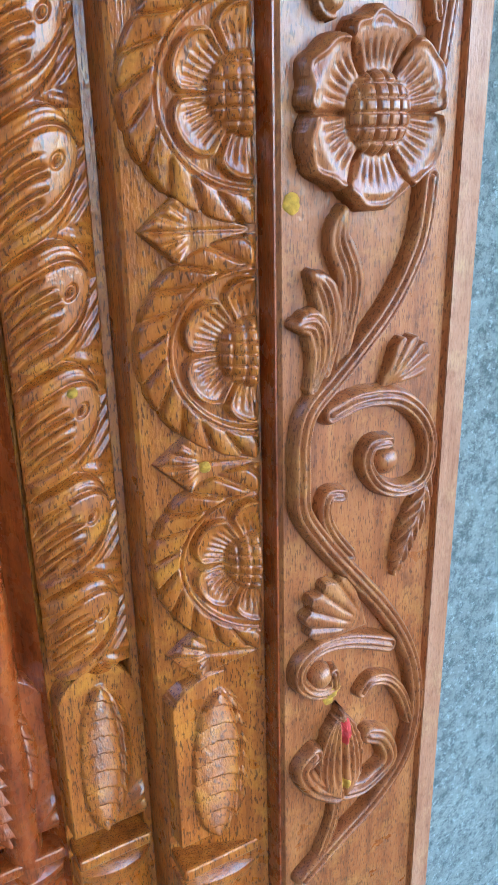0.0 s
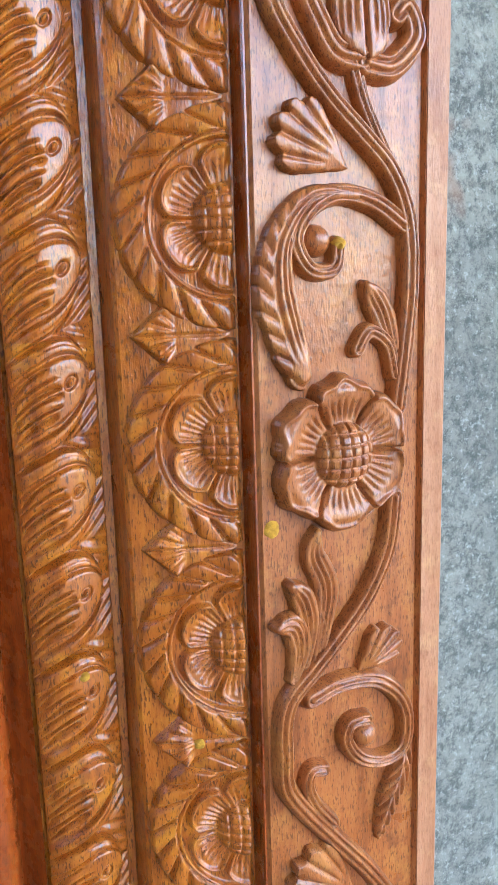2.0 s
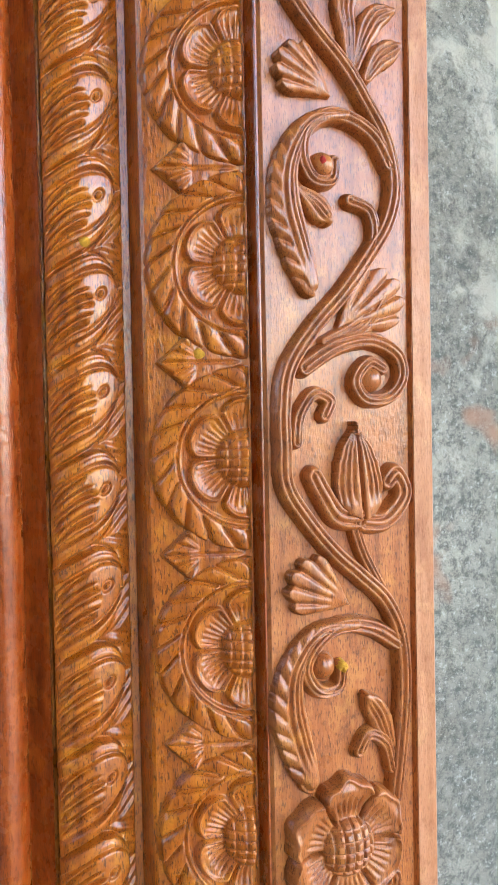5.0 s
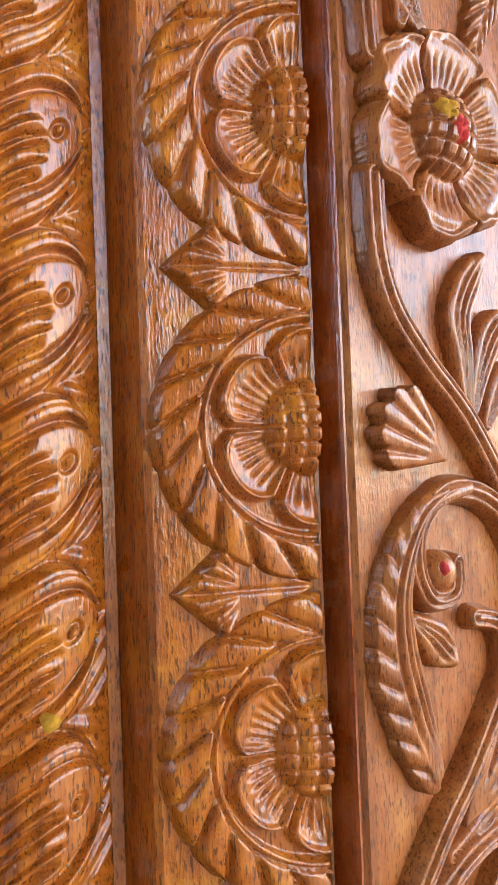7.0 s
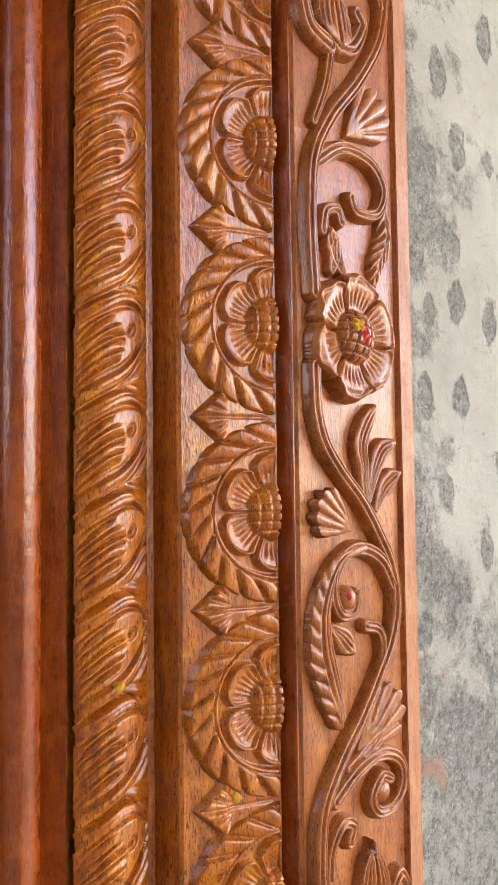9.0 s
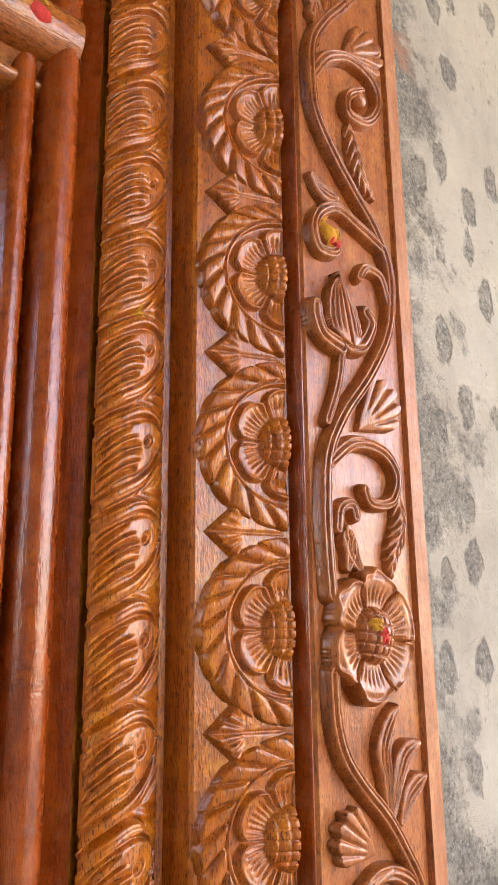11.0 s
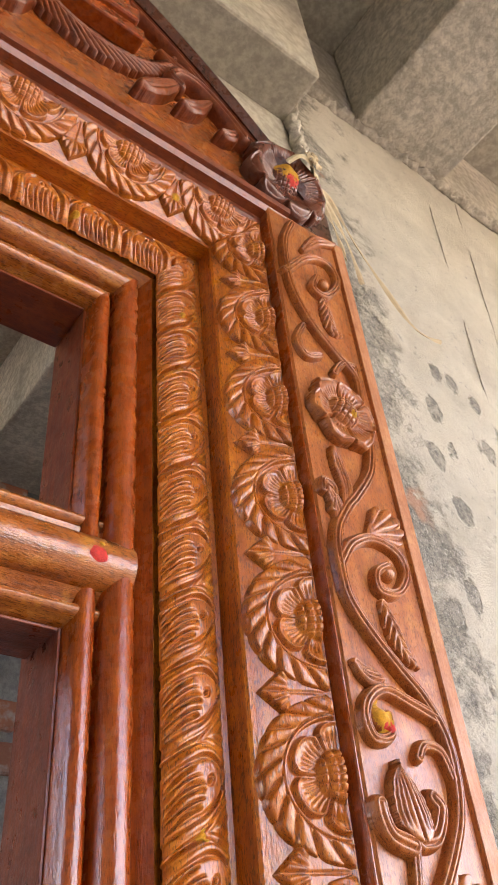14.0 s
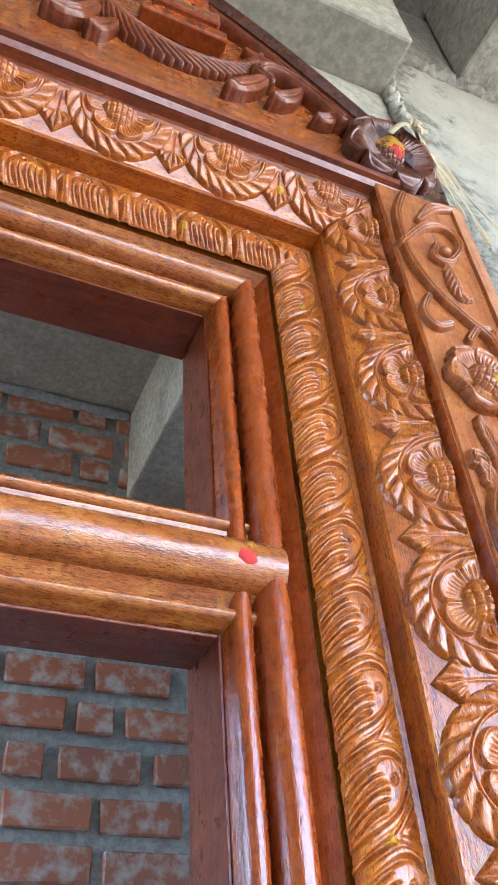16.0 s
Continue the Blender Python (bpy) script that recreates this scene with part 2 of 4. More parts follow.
def relief_mesh(name, fun, u0, u1, v0, v1, res=0.0009, slant=0.0):
    """Carved relief: the height fun(u, v) over a ground, toward -y; only what stands above the ground is kept."""
    nu, nv = max(3, int((u1 - u0) / res)), max(3, int((v1 - v0) / res))
    u, v = np.linspace(u0, u1, nu), np.linspace(v0, v1, nv)
    U, V = np.meshgrid(u, v)
    h = fun(U, V)
    keep = h > 0.0003
    cell = keep[:-1, :-1] | keep[1:, :-1] | keep[:-1, 1:] | keep[1:, 1:]
    h = np.where(keep, h, -0.002) + slant * U
    idx = np.arange(nu * nv).reshape(nv, nu)
    q = np.stack([idx[:-1, :-1][cell], idx[:-1, 1:][cell], idx[1:, 1:][cell], idx[1:, :-1][cell]], 1)
    used, inv = np.unique(q, return_inverse=True)
    co = np.stack([U.ravel(), -h.ravel(), V.ravel()], 1)[used]
    return from_arrays(name, co, inv.reshape(-1, 4))


def curve_points(ctrl, n=80):
    """Smooth line through the control points (Catmull-Rom)."""
    p = np.array([ctrl[0]] + list(ctrl) + [ctrl[-1]], float)
    out = []
    m = len(ctrl) - 1
    for i in range(m):
        a, b, c, d = p[i], p[i + 1], p[i + 2], p[i + 3]
        for t in np.linspace(0, 1, max(2, n // m), endpoint=False):
            out.append(0.5 * ((2 * b) + (c - a) * t + (2 * a - 5 * b + 4 * c - d) * t * t + (3 * b - a - 3 * c + d) * t ** 3))
    out.append(p[-2])
    return np.array(out)


def along_line(U, V, pts):
    """Signed distance from a line and how far along it (0 to 1)."""
    best = np.full(U.shape, 9.0)
    side = np.zeros(U.shape)
    pos = np.zeros(U.shape)
    seg = np.hypot(*(pts[1:] - pts[:-1]).T)
    cum = np.concatenate([[0], np.cumsum(seg)])
    for i in range(len(pts) - 1):
        a, d = pts[i], pts[i + 1] - pts[i]
        L2 = max(1e-12, d @ d)
        t = np.clip(((U - a[0]) * d[0] + (V - a[1]) * d[1]) / L2, 0, 1)
        ex, ey = U - a[0] - t * d[0], V - a[1] - t * d[1]
        r = np.hypot(ex, ey)
        m = r < best
        best = np.where(m, r, best)
        side = np.where(m, np.sign(d[0] * ey - d[1] * ex), side)
        pos = np.where(m, cum[i] + t * seg[i], pos)
    return best * side, pos / cum[-1]


# ---- setting ----
WALL_TOP = 3.31
def structure(name, bm, mat, label, cat):
    return tagged(part(name, bm, mat, None), label, cat, kind="structure")


structure("ground", box_bm(-40, 40, -60, 60, -0.2, -0.004), EARTH, "unseen ground, dark brown so that little light bounces up", "ground")
structure("floor", box_bm(-2.2, 4.2, -3.2, 3.4, -0.15, 0.0), SLAB, "grey rough cement porch and room floor", "floor")


def wall_sheet(name, x0, x1, z0, z1, y, thick, mat, label, left=None):
    """Plastered wall with a trowelled, uneven face."""
    nx, nz = int((x1 - x0) / 0.012), int((z1 - z0) / 0.012)
    nx, nz = min(nx, 150), min(nz, 280)
    X, Z = np.meshgrid(np.linspace(x0, x1, nx), np.linspace(z0, z1, nz))
    d = np.zeros_like(X)
    for i in range(nz):
        for j in range(nx):
            d[i, j] = 0.006 * noise.noise((X[i, j] * 6, Z[i, j] * 5, 3)) + 0.0022 * noise.noise((X[i, j] * 40, Z[i, j] * 22, 8))
    if left is not None:
        X = x1 - (x1 - X) * (x1 - left(Z)) / (x1 - x0)
    co = np.stack([X.ravel(), y + d.ravel(), Z.ravel()], 1)
    idx = np.arange(nx * nz).reshape(nz, nx)
    q = np.stack([idx[:-1, :-1].ravel(), idx[:-1, 1:].ravel(), idx[1:, 1:].ravel(), idx[1:, :-1].ravel()], 1)
    back = len(co)
    ring = [(x0, z0), (x1, z0), (x1, z1), (x0 if left is None else float(left(np.array(z1))), z1)]
    extra = [(x, y + 0.001, z) for x, z in ring] + [(x, y + thick, z) for x, z in ring]
    co = np.concatenate([co, np.array(extra)])
    sides = [(back + i, back + (i + 1) % 4, back + 4 + (i + 1) % 4, back + 4 + i) for i in range(4)] + [(back + 4, back + 5, back + 6, back + 7)]
    q = np.concatenate([q, np.array(sides)])
    return tagged(mesh_object(name, from_arrays(name, co, q), mat), label, "wall", kind="structure")


wall_sheet("wall_right", 0.332, 1.6, 0.0, WALL_TOP, 0.395, 0.25, PUTTY, "grey cement plaster wall with hacked white putty coat")
structure("wall_far_right", box_bm(1.6, 4.2, 0.395, 0.63, 0, WALL_TOP), PLASTER, "rough grey cement plaster wall", "wall")
structure("wall_left", box_bm(-2.0, -1.396, 0.378, 0.63, 0, WALL_TOP), PLASTER, "rough grey cement plaster wall", "wall")
# two unseen walls, added so that daylight comes mainly from the right
structure("wall_porch_left", box_bm(-2.0, -1.8, -2.7, 0.378, 0, 3.618), PLASTER, "unseen grey wall added to hold back sky light from the left", "wall")
structure("wall_porch_back", box_bm(-1.8, -0.35, -2.7, -2.5, 0, 3.618), PLASTER, "unseen grey wall added behind the camera to hold back sky light", "wall")
structure("wall_room_side", box_bm(0.62, 0.85, 0.63, 1.8, 0, 3.62), MORTAR, "rough cement wall of the inner room", "wall")
# unseen; its height sets how much sky light reaches the bricks
structure("wall_room_left", box_bm(-2.0, -1.8, 0.632, 1.81, 0, 1.75), MORTAR, "unseen cement wall added to dim the inner room, open above", "wall")
wall_back = structure("wall_back", box_bm(-2.0, 0.85, 1.812, 2.0, 0, 3.618), MORTAR, "exposed brick wall with smeared grey mortar", "wall")
structure("ceiling", box_bm(-2.0, 4.2, -2.7, 2.0, 3.62, 3.8), BEAMC, "smooth grey concrete slab ceiling", "ceiling")
structure("wall_over_door", box_bm(-2.0, 0.330, 0.402, 0.63, 2.80, 3.118), BEAMC, "grey concrete wall above the door", "wall")
structure("beam_over_door", box_bm(-2.0, 0.328, 0.305, 0.63, 3.12, 3.618, 0.006), BEAMC, "brushed grey concrete beam above the door", "beam")
structure("beam_over_wall", box_bm(0.332, 4.2, 0.388, 0.63, 3.312, 3.618, 0.012), CONCRETE, "rough concrete beam on top of the wall", "beam")
structure("beam_cross", box_bm(0.524, 0.778, -2.7, 0.386, 3.310, 3.618, 0.008), CONCRETE, "board-marked concrete beam crossing the ceiling", "beam")
structure("beam_room", box_bm(0.305, 0.62, 0.632, 1.81, 3.275, 3.618, 0.008), CONCRETE, "rough concrete beam of the inner room", "beam")

# ---- the carved door frame ----
Z0 = 2.473       # jamb x + Z0 = lintel z on the mitre
HALF = -1.06     # the frame is mirrored about x = HALF / 2
SILL = 0.0
frame_thing = tagged(new("carved_portal"), "varnished reddish-brown hardwood portal carved with vines and lotuses", "carved portal")


def prism(name, profile, low, high, material, parent, label="", flat=True):
    """Outline (x, y) drawn from z = low(x) to z = high(x)."""
    n = len(profile)
    bm = bmesh.new()
    a = [bm.verts.new((x, y, low(x))) for x, y in profile]
    b = [bm.verts.new((x, y, high(x))) for x, y in profile]
    for i in range(n):
        j = (i + 1) % n
        fc = bm.faces.new((a[i], a[j], b[j], b[i]))
        fc.smooth = not flat
    bm.faces.new(a[::-1])
    bm.faces.new(b)
    bmesh.ops.recalc_face_normals(bm, faces=bm.faces)
    me_ob = part(name, bm, material, parent, label)
    if not flat:
        me_ob.data.set_sharp_from_angle(angle=radians(32))
    return me_ob


INNER = ([(0.0150, 0.54), (0.0150, 0.470), (0.0165, 0.464)] + arc(0.0262, 0.460, 0.0088, 180, 360, 10, 0.011) + [(0.0362, 0.465)]
         + arc(0.0508, 0.455, 0.0140, 180, 360, 16, 0.020) + [(0.0652, 0.4580), (0.0660, 0.4600), (0.0690, 0.4560), (0.0783, 0.4412), (0.0783, 0.54)])
ROPE = [(0.0785, 0.54), (0.0785, 0.4414), (0.0795, 0.4420), (0.0805, 0.4420), (0.1290, 0.4420), (0.1294, 0.4295), (0.1304, 0.4275), (0.1352, 0.4265), (0.1352, 0.54)]
LOTUS = [(0.1354, 0.54), (0.1354, 0.4020), (0.1372, 0.3992), (0.1985, 0.3735), (0.1985, 0.54)]
VINE = [(0.2005, 0.54), (0.2005, 0.3595), (0.2025, 0.357), (0.3110, 0.357), (0.3125, 0.3535), (0.3260, 0.3535), (0.3300, 0.3575), (0.3300, 0.54)]
LINTEL = pose(0, 0, Z0, 0, -90, 0)   # x -> up, z -> toward the left jamb


def mirrored(profile):
    return [(HALF - x, y) for x, y in profile][::-1]


def up(x):
    return x + Z0


def lintel_low(u):
    return -u


def lintel_high(u):
    return -HALF + u


bands = {}
for nm, prof, mat, lab in (("inner_moulding", INNER, RED, "glossy red-brown rounded bead moulding"), ("twisted_leaf_band", ROPE, CARVED, ""), ("lotus_band", LOTUS, CARVED, "")):
    bands[nm] = prism(nm, prof, lambda x: SILL, up, mat, frame_thing, lab, flat=nm != "inner_moulding")
    bands["left_" + nm] = prism(nm, mirrored(prof), lambda x: SILL, lambda x: HALF - x + Z0, mat, frame_thing, "", flat=nm != "inner_moulding")
    b = prism(nm, prof, lintel_low, lintel_high, LONGW if nm == "inner_moulding" else mat, frame_thing, lab, flat=nm != "inner_moulding")
    b.matrix_basis = LINTEL
    bands["lintel_" + nm] = b
vine_panel = prism("vine_panel", VINE, lambda x: SILL, lambda x: 2.700, PINK, frame_thing, "panel of lighter pinkish-brown carved wood")
prism("vine_panel", mirrored(VINE), lambda x: SILL, lambda x: 2.700, PINK, frame_thing)
# strip added over the panel's left side; its darker red stands for shade
prism("side_fillet", [(0.1987, 0.54), (0.1987, 0.3605), (0.1993, 0.3590), (0.2004, 0.3590), (0.2004, 0.54)], lambda x: SILL, lambda x: 2.672, RED, frame_thing, "added dark red strip for the shaded side of the vine panel")
edge = prism("edge_strip", [(0.3130, 0.3528), (0.3280, 0.3528), (0.3306, 0.3555), (0.3306, 0.372), (0.3130, 0.356)], lambda x: SILL, lambda x: 2.698, EDGE, frame_thing, "pale wooden edge strip")

# transom bar across the opening
TB = 2.157
tprof = ([(-0.050, 0.53), (-0.050, 0.470), (-0.048, 0.465)] + arc(-0.0405, 0.463, 0.0065, 180, 360, 8, 0.010) + [(-0.032, 0.461), (-0.026, 0.455)]
         + arc(0.0, 0.452, 0.0235, 180, 360, 14, 0.021) + [(0.0265, 0.456), (0.030, 0.459), (0.037, 0.457)] + arc(0.0445, 0.463, 0.0065, 180, 360, 8, 0.010) + [(0.052, 0.470), (0.052, 0.53)])
transom = prism("transom_bar", tprof, lambda u: -0.058, lambda u: -HALF + 0.058, LONGW, frame_thing, "moulded wooden transom bar with a fat middle bead", flat=False)
transom.matrix_basis = pose(0, 0, TB, 0, -90, 0)

# thin boards added over the reveals; their dark red also carries the soffit shade
part("reveal_board", box_bm(0.0120, 0.0148, 0.4725, 0.540, SILL, Z0 + 0.0115, 0.0006, 1), REVEAL, frame_thing, "dark red-brown board added over the reveal, shade in its colour")
part("reveal_board", box_bm(HALF, 0.0116, 0.4725, 0.540, Z0 + 0.0118, Z0 + 0.0148, 0.0006, 1), REVEALX, frame_thing, "dark red-brown board added over the reveal, shade in its colour")
part("reveal_board", box_bm(HALF, 0.0116, 0.4725, 0.530, TB - 0.0530, TB - 0.0502, 0.0006, 1), REVEALX, frame_thing, "dark red-brown board added under the transom, shade in its colour")

# cornice over the lintel
CORN = [(0.1987, 0.54), (0.1987, 0.378), (0.206, 0.372), (0.214, 0.372), (0.216, 0.360), (0.224, 0.356), (0.2255, 0.350), (0.233, 0.348), (0.2355, 0.352), (0.2355, 0.54)]
cornice = prism("cornice", CORN, lambda u: -0.2345, lambda u: -HALF + 0.2345, CRESTW, frame_thing, "dark stepped cornice moulding", flat=True)
cornice.matrix_basis = LINTEL


# ---- carved motifs ----
def lotus_height(U, V):
    """Half lotus medallion; its centre lies at u = 0.0585 and the outline opens toward u = 0."""
    du, dv = U - 0.0585, V
    r = np.hypot(du * 1.05, dv)
    a = np.degrees(np.arctan2(dv, -du))
    # feathered outer ring
    sweep = a + 1500 * (r - 0.045) - 26000 * (r - 0.045) ** 2
    fea = (sweep / 17.0) % 1.0
    lobe = 0.0009 * smoothstep(0.72, 1.0, fea) + 0.0005 * smoothstep(0.2, 0.0, fea)
    ring = smoothstep(0.0607 - lobe, 0.0592 - lobe, r) * smoothstep(0.0440, 0.0460, r)
    cut = np.exp(-(np.minimum(fea, 1 - fea) / 0.085) ** 2)
    h_ring = 0.0056 + 0.0020 * np.cos(np.clip((r - 0.046) / 0.014, 0, 1) * 1.5) + 0.0010 * np.sin(math.pi * np.clip(fea, 0, 1)) + 0.0020 * fea - 0.0036 * cut * smoothstep(0.0455, 0.0490, r)
    # raised rim
    rim = np.exp(-((r - 0.0432) / 0.0017) ** 4)
    # petals
    pa = a / 60.0
    pf = np.abs((pa % 1.0) - 0.5) * 2
    reach = 0.0405 - 0.0085 * pf ** 3
    petal = smoothstep(reach, reach - 0.002, r) * smoothstep(1.0, 0.90, pf)
    rib = np.cos(((pa % 1.0) - 0.5) * 2 * math.pi * 4.2)
    edge = np.minimum((1 - pf) * r * 0.52, reach - r)
    h_pet = 0.0042 + 0.0030 * smoothstep(0.019, 0.037, r) - 0.0028 * np.abs(np.cos((pa % 1.0 - 0.5) * math.pi * 8)) ** 5 * smoothstep(0.034, 0.026, r) + 0.0026 * np.exp(-((edge - 0.0022) / 0.0014) ** 2)
    # seed head
    grid = np.minimum(np.abs(np.sin(du * math.pi / 0.0062)), np.abs(np.sin(dv * math.pi / 0.0062)))
    dome = np.sqrt(np.clip(1 - (r / 0.0192) ** 2, 0, 1))
    h_dome = 0.0052 + 0.0085 * dome - 0.0026 * (1 - smoothstep(0.08, 0.55, grid))
    h = h_ring * ring
    inner = smoothstep(0.0445, 0.0435, r)
    h = np.maximum(h, 0.0030 * inner)
    h = np.maximum(h, rim * 0.0082)
    h = np.maximum(h, h_pet * petal * inner)
    h = np.where(r < 0.0190, np.maximum(h, h_dome), h)
    return h * (U < 0.0628) * (0.04 + 0.96 * smoothstep(0.0630, 0.0560, U))


def fan_height(U, V):
    """Shell leaf between two medallions; its point lies at u = 0.006."""
    du = U - 0.006
    w = np.where(du < 0.017, du * 0.98, np.clip(0.0167 - (du - 0.017) * 0.42, 0, 1))
    m = smoothstep(0, 0.0016, w - np.abs(V)) * (du > 0)
    a = np.arctan2(V, 0.036 - U)
    g = np.abs(np.sin(a * 9.0)) ** 0.6
    h = 0.0046 + 0.0040 * g * smoothstep(0.030, 0.022, U) - 0.001 * smoothstep(0.03, 0.055, U)
    vein = 0.0016 * np.exp(-(V / 0.0009) ** 2) * (U > 0.024)
    return (h - vein) * m


def rope_height(U, V, p=0.0644, lean=1.0):
    """Swirling leaf on a half-round moulding, one repeat tall."""
    c = (U - 0.0262) / 0.0272
    left = 0.0210 * np.sqrt(np.clip(1 - c * c, 0, 1))
    right = (0.0210 - 0.0048 * np.clip(c, 0, 1) ** 2) * smoothstep(0.0527, 0.0495, U)
    base = np.where(c < 0, left, right)
    s = U / 0.0525
    shift = (0.030 * s ** 0.75 - 0.014) * lean
    w = V - shift
    k = np.round(w / p)
    w = w - k * p
    t = np.clip((U - 0.020) / 0.0245, 0, 1)
    halfw = (p * 0.5) * np.sqrt(np.clip(1 - t ** 2.2, 0, 1))
    q = np.abs(w) / np.maximum(halfw, 1e-5)
    inside = q < 1
    level = np.clip(q, 0, 1.3)
    ridge = smoothstep(0.64, 0.72, level) * smoothstep(1.0, 0.92, level)
    groove = 0.8 * np.exp(-((level - 0.62) / 0.06) ** 2) + 1.7 * np.exp(-((level - 1.0) / 0.075) ** 2)
    body = 0.0014 * (1 - level ** 2) - 0.0007 * np.exp(-((level - 0.85) / 0.03) ** 2)
    reach = 0.0300 - 0.008 * smoothstep(0.004, 0.014, w) - 0.004 * smoothstep(-0.006, -0.016, w)
    fade = smoothstep(reach, reach - 0.006, U) * smoothstep(0.62, 0.52, level) * smoothstep(0.000, 0.004, U)
    ww = w - 0.0042 * np.sin(s * 5) + 0.0008 * np.sin(w * 700)
    strokes = np.abs(np.sin(ww * math.pi / 0.0056)) ** 0.5
    eye = np.hypot(U - 0.0335, w - 0.001)
    h = base + 0.0026 * ridge - 0.0036 * groove * smoothstep(0.0, 0.007, U) * np.where(inside | (U < 0.03), 1, 0.4) + body - 0.0058 * (1 - strokes) * fade
    h = h + 0.0016 * np.exp(-(eye / 0.0016) ** 2) - 0.0022 * np.exp(-((eye - 0.0030) / 0.0009) ** 2)
    outside = (~inside) & (U > 0.026)
    leaf = 0.0045 * smoothstep(0.026, 0.040, U) + 0.0008 * np.sin((U * 0.7 + np.abs(w)) * 2 * math.pi / 0.0085)
    h = np.where(outside, base - 0.0058 + leaf * 0.9, h)
    h = np.maximum(h, 0.0004 + 0.002 * (U > 0.045))
    return h


SLANT = 0.415      # the lotus band leans outward
lotus_me = relief_mesh("lotus_medallion", lotus_height, 0.0, 0.0629, -0.0622, 0.0622, 0.0008, SLANT)
fan_me = relief_mesh("leaf_fan", fan_height, 0.002, 0.058, -0.019, 0.019, 0.0008, SLANT)
rope_me = relief_mesh("swirl_leaf", rope_height, 0.0, 0.0518, -0.0322, 0.0322, 0.00056)


def lintel_rope(U, V):
    return rope_height(U, V, 0.0655, 0.25)


rope_lintel_me = relief_mesh("swirl_leaf", lintel_rope, 0.0, 0.0518, -0.03275, 0.03275, 0.0007)


def shared(name, me, m, parent, mat=CARVED):
    ob = mesh_object(name, me, mat, parent)
    ob.matrix_basis = m
    return ob




def clipped(name, fun, inside, *lims):
    """The same motif, cut off along the mitre."""
    return relief_mesh(name, lambda U, V: np.where(inside(U, V), fun(U, V), 0), *lims)


PITCH = 0.1245
LX, LY = 0.1354, 0.4002          # where the lotus motifs sit
RX, RY, RP = 0.0800, 0.4420, 0.0644
for k in range(-2, 12):
    shared("lotus_medallion", lotus_me, pose(LX, LY, 1.1157 + PITCH * k), bands["lotus_band"])
    shared("leaf_fan", fan_me, pose(LX, LY, 1.0535 + PITCH * k), bands["lotus_band"])
shared("leaf_fan", fan_me, pose(LX, LY, 1.0535 + PITCH * 12), bands["lotus_band"])
shared("lotus_medallion", clipped("lotus_medallion", lotus_height, lambda U, V: V < U - 0.003, 0, 0.0640, -0.0622, 0.0622, 0.0009, SLANT), pose(LX, LY, 1.1157 + PITCH * 12), bands["lotus_band"])
for k in range(-5, 22):
    shared("swirl_leaf", rope_me, pose(RX, RY, 1.1437 + RP * k), bands["twisted_leaf_band"])
shared("swirl_leaf", clipped("swirl_leaf", rope_height, lambda U, V: V < U - 0.008, 0, 0.0518, -0.0322, 0.0322, 0.0008), pose(RX, RY, 1.1437 + RP * 22), bands["twisted_leaf_band"])
for k in range(0, 9):
    v = -0.009 + 0.1285 * k
    shared("lotus_medallion", lotus_me, pose(LX, LY, v), bands["lintel_lotus_band"])
    shared("leaf_fan", fan_me, pose(LX, LY, v + 0.0643), bands["lintel_lotus_band"])
shared("leaf_fan", fan_me, pose(LX, LY, -0.0733), bands["lintel_lotus_band"])
shared("lotus_medallion", clipped("lotus_medallion", lotus_height, lambda U, V: V > -U + 0.003, 0, 0.0640, -0.0622, 0.0622, 0.0009, SLANT), pose(LX, LY, -0.1375), bands["lintel_lotus_band"])
for k in range(0, 17):
    shared("swirl_leaf", rope_lintel_me, pose(RX, RY, -0.0630 + 0.0655 * k), bands["lintel_twisted_leaf_band"])
shared("swirl_leaf", clipped("swirl_leaf", lintel_rope, lambda U, V: V > -U + 0.047, 0, 0.0518, -0.03275, 0.03275, 0.0008), pose(RX, RY, -0.1285), bands["lintel_twisted_leaf_band"])


# ---- vine carving on the outer panel ----
GROUND_Y = 0.357
GY = pose(0, GROUND_Y, 0)


def stroke_mesh(name, ctrl, w0, w1, high=0.0125, n=70):
    """A carved stem: rounded ridge of tapering width with running grooves."""
    pts = curve_points(ctrl, n)
    m = max(w0, w1) + 0.002

    def f(U, V):
        d, s = along_line(U, V, pts)
        w = w0 + (w1 - w0) * s
        t = np.abs(d) / w
        h = high * np.clip(1 - t ** 3.2, 0, 1) ** 0.6
        h = h - 0.0036 * np.exp(-((d / w - 0.30) / 0.12) ** 2) - 0.0036 * np.exp(-((d / w + 0.34) / 0.11) ** 2)
        return np.where(t < 1, np.maximum(h, 0.0008), 0)
    return relief_mesh(name, f, pts[:, 0].min() - m, pts[:, 0].max() + m, pts[:, 1].min() - m, pts[:, 1].max() + m, 0.0008)


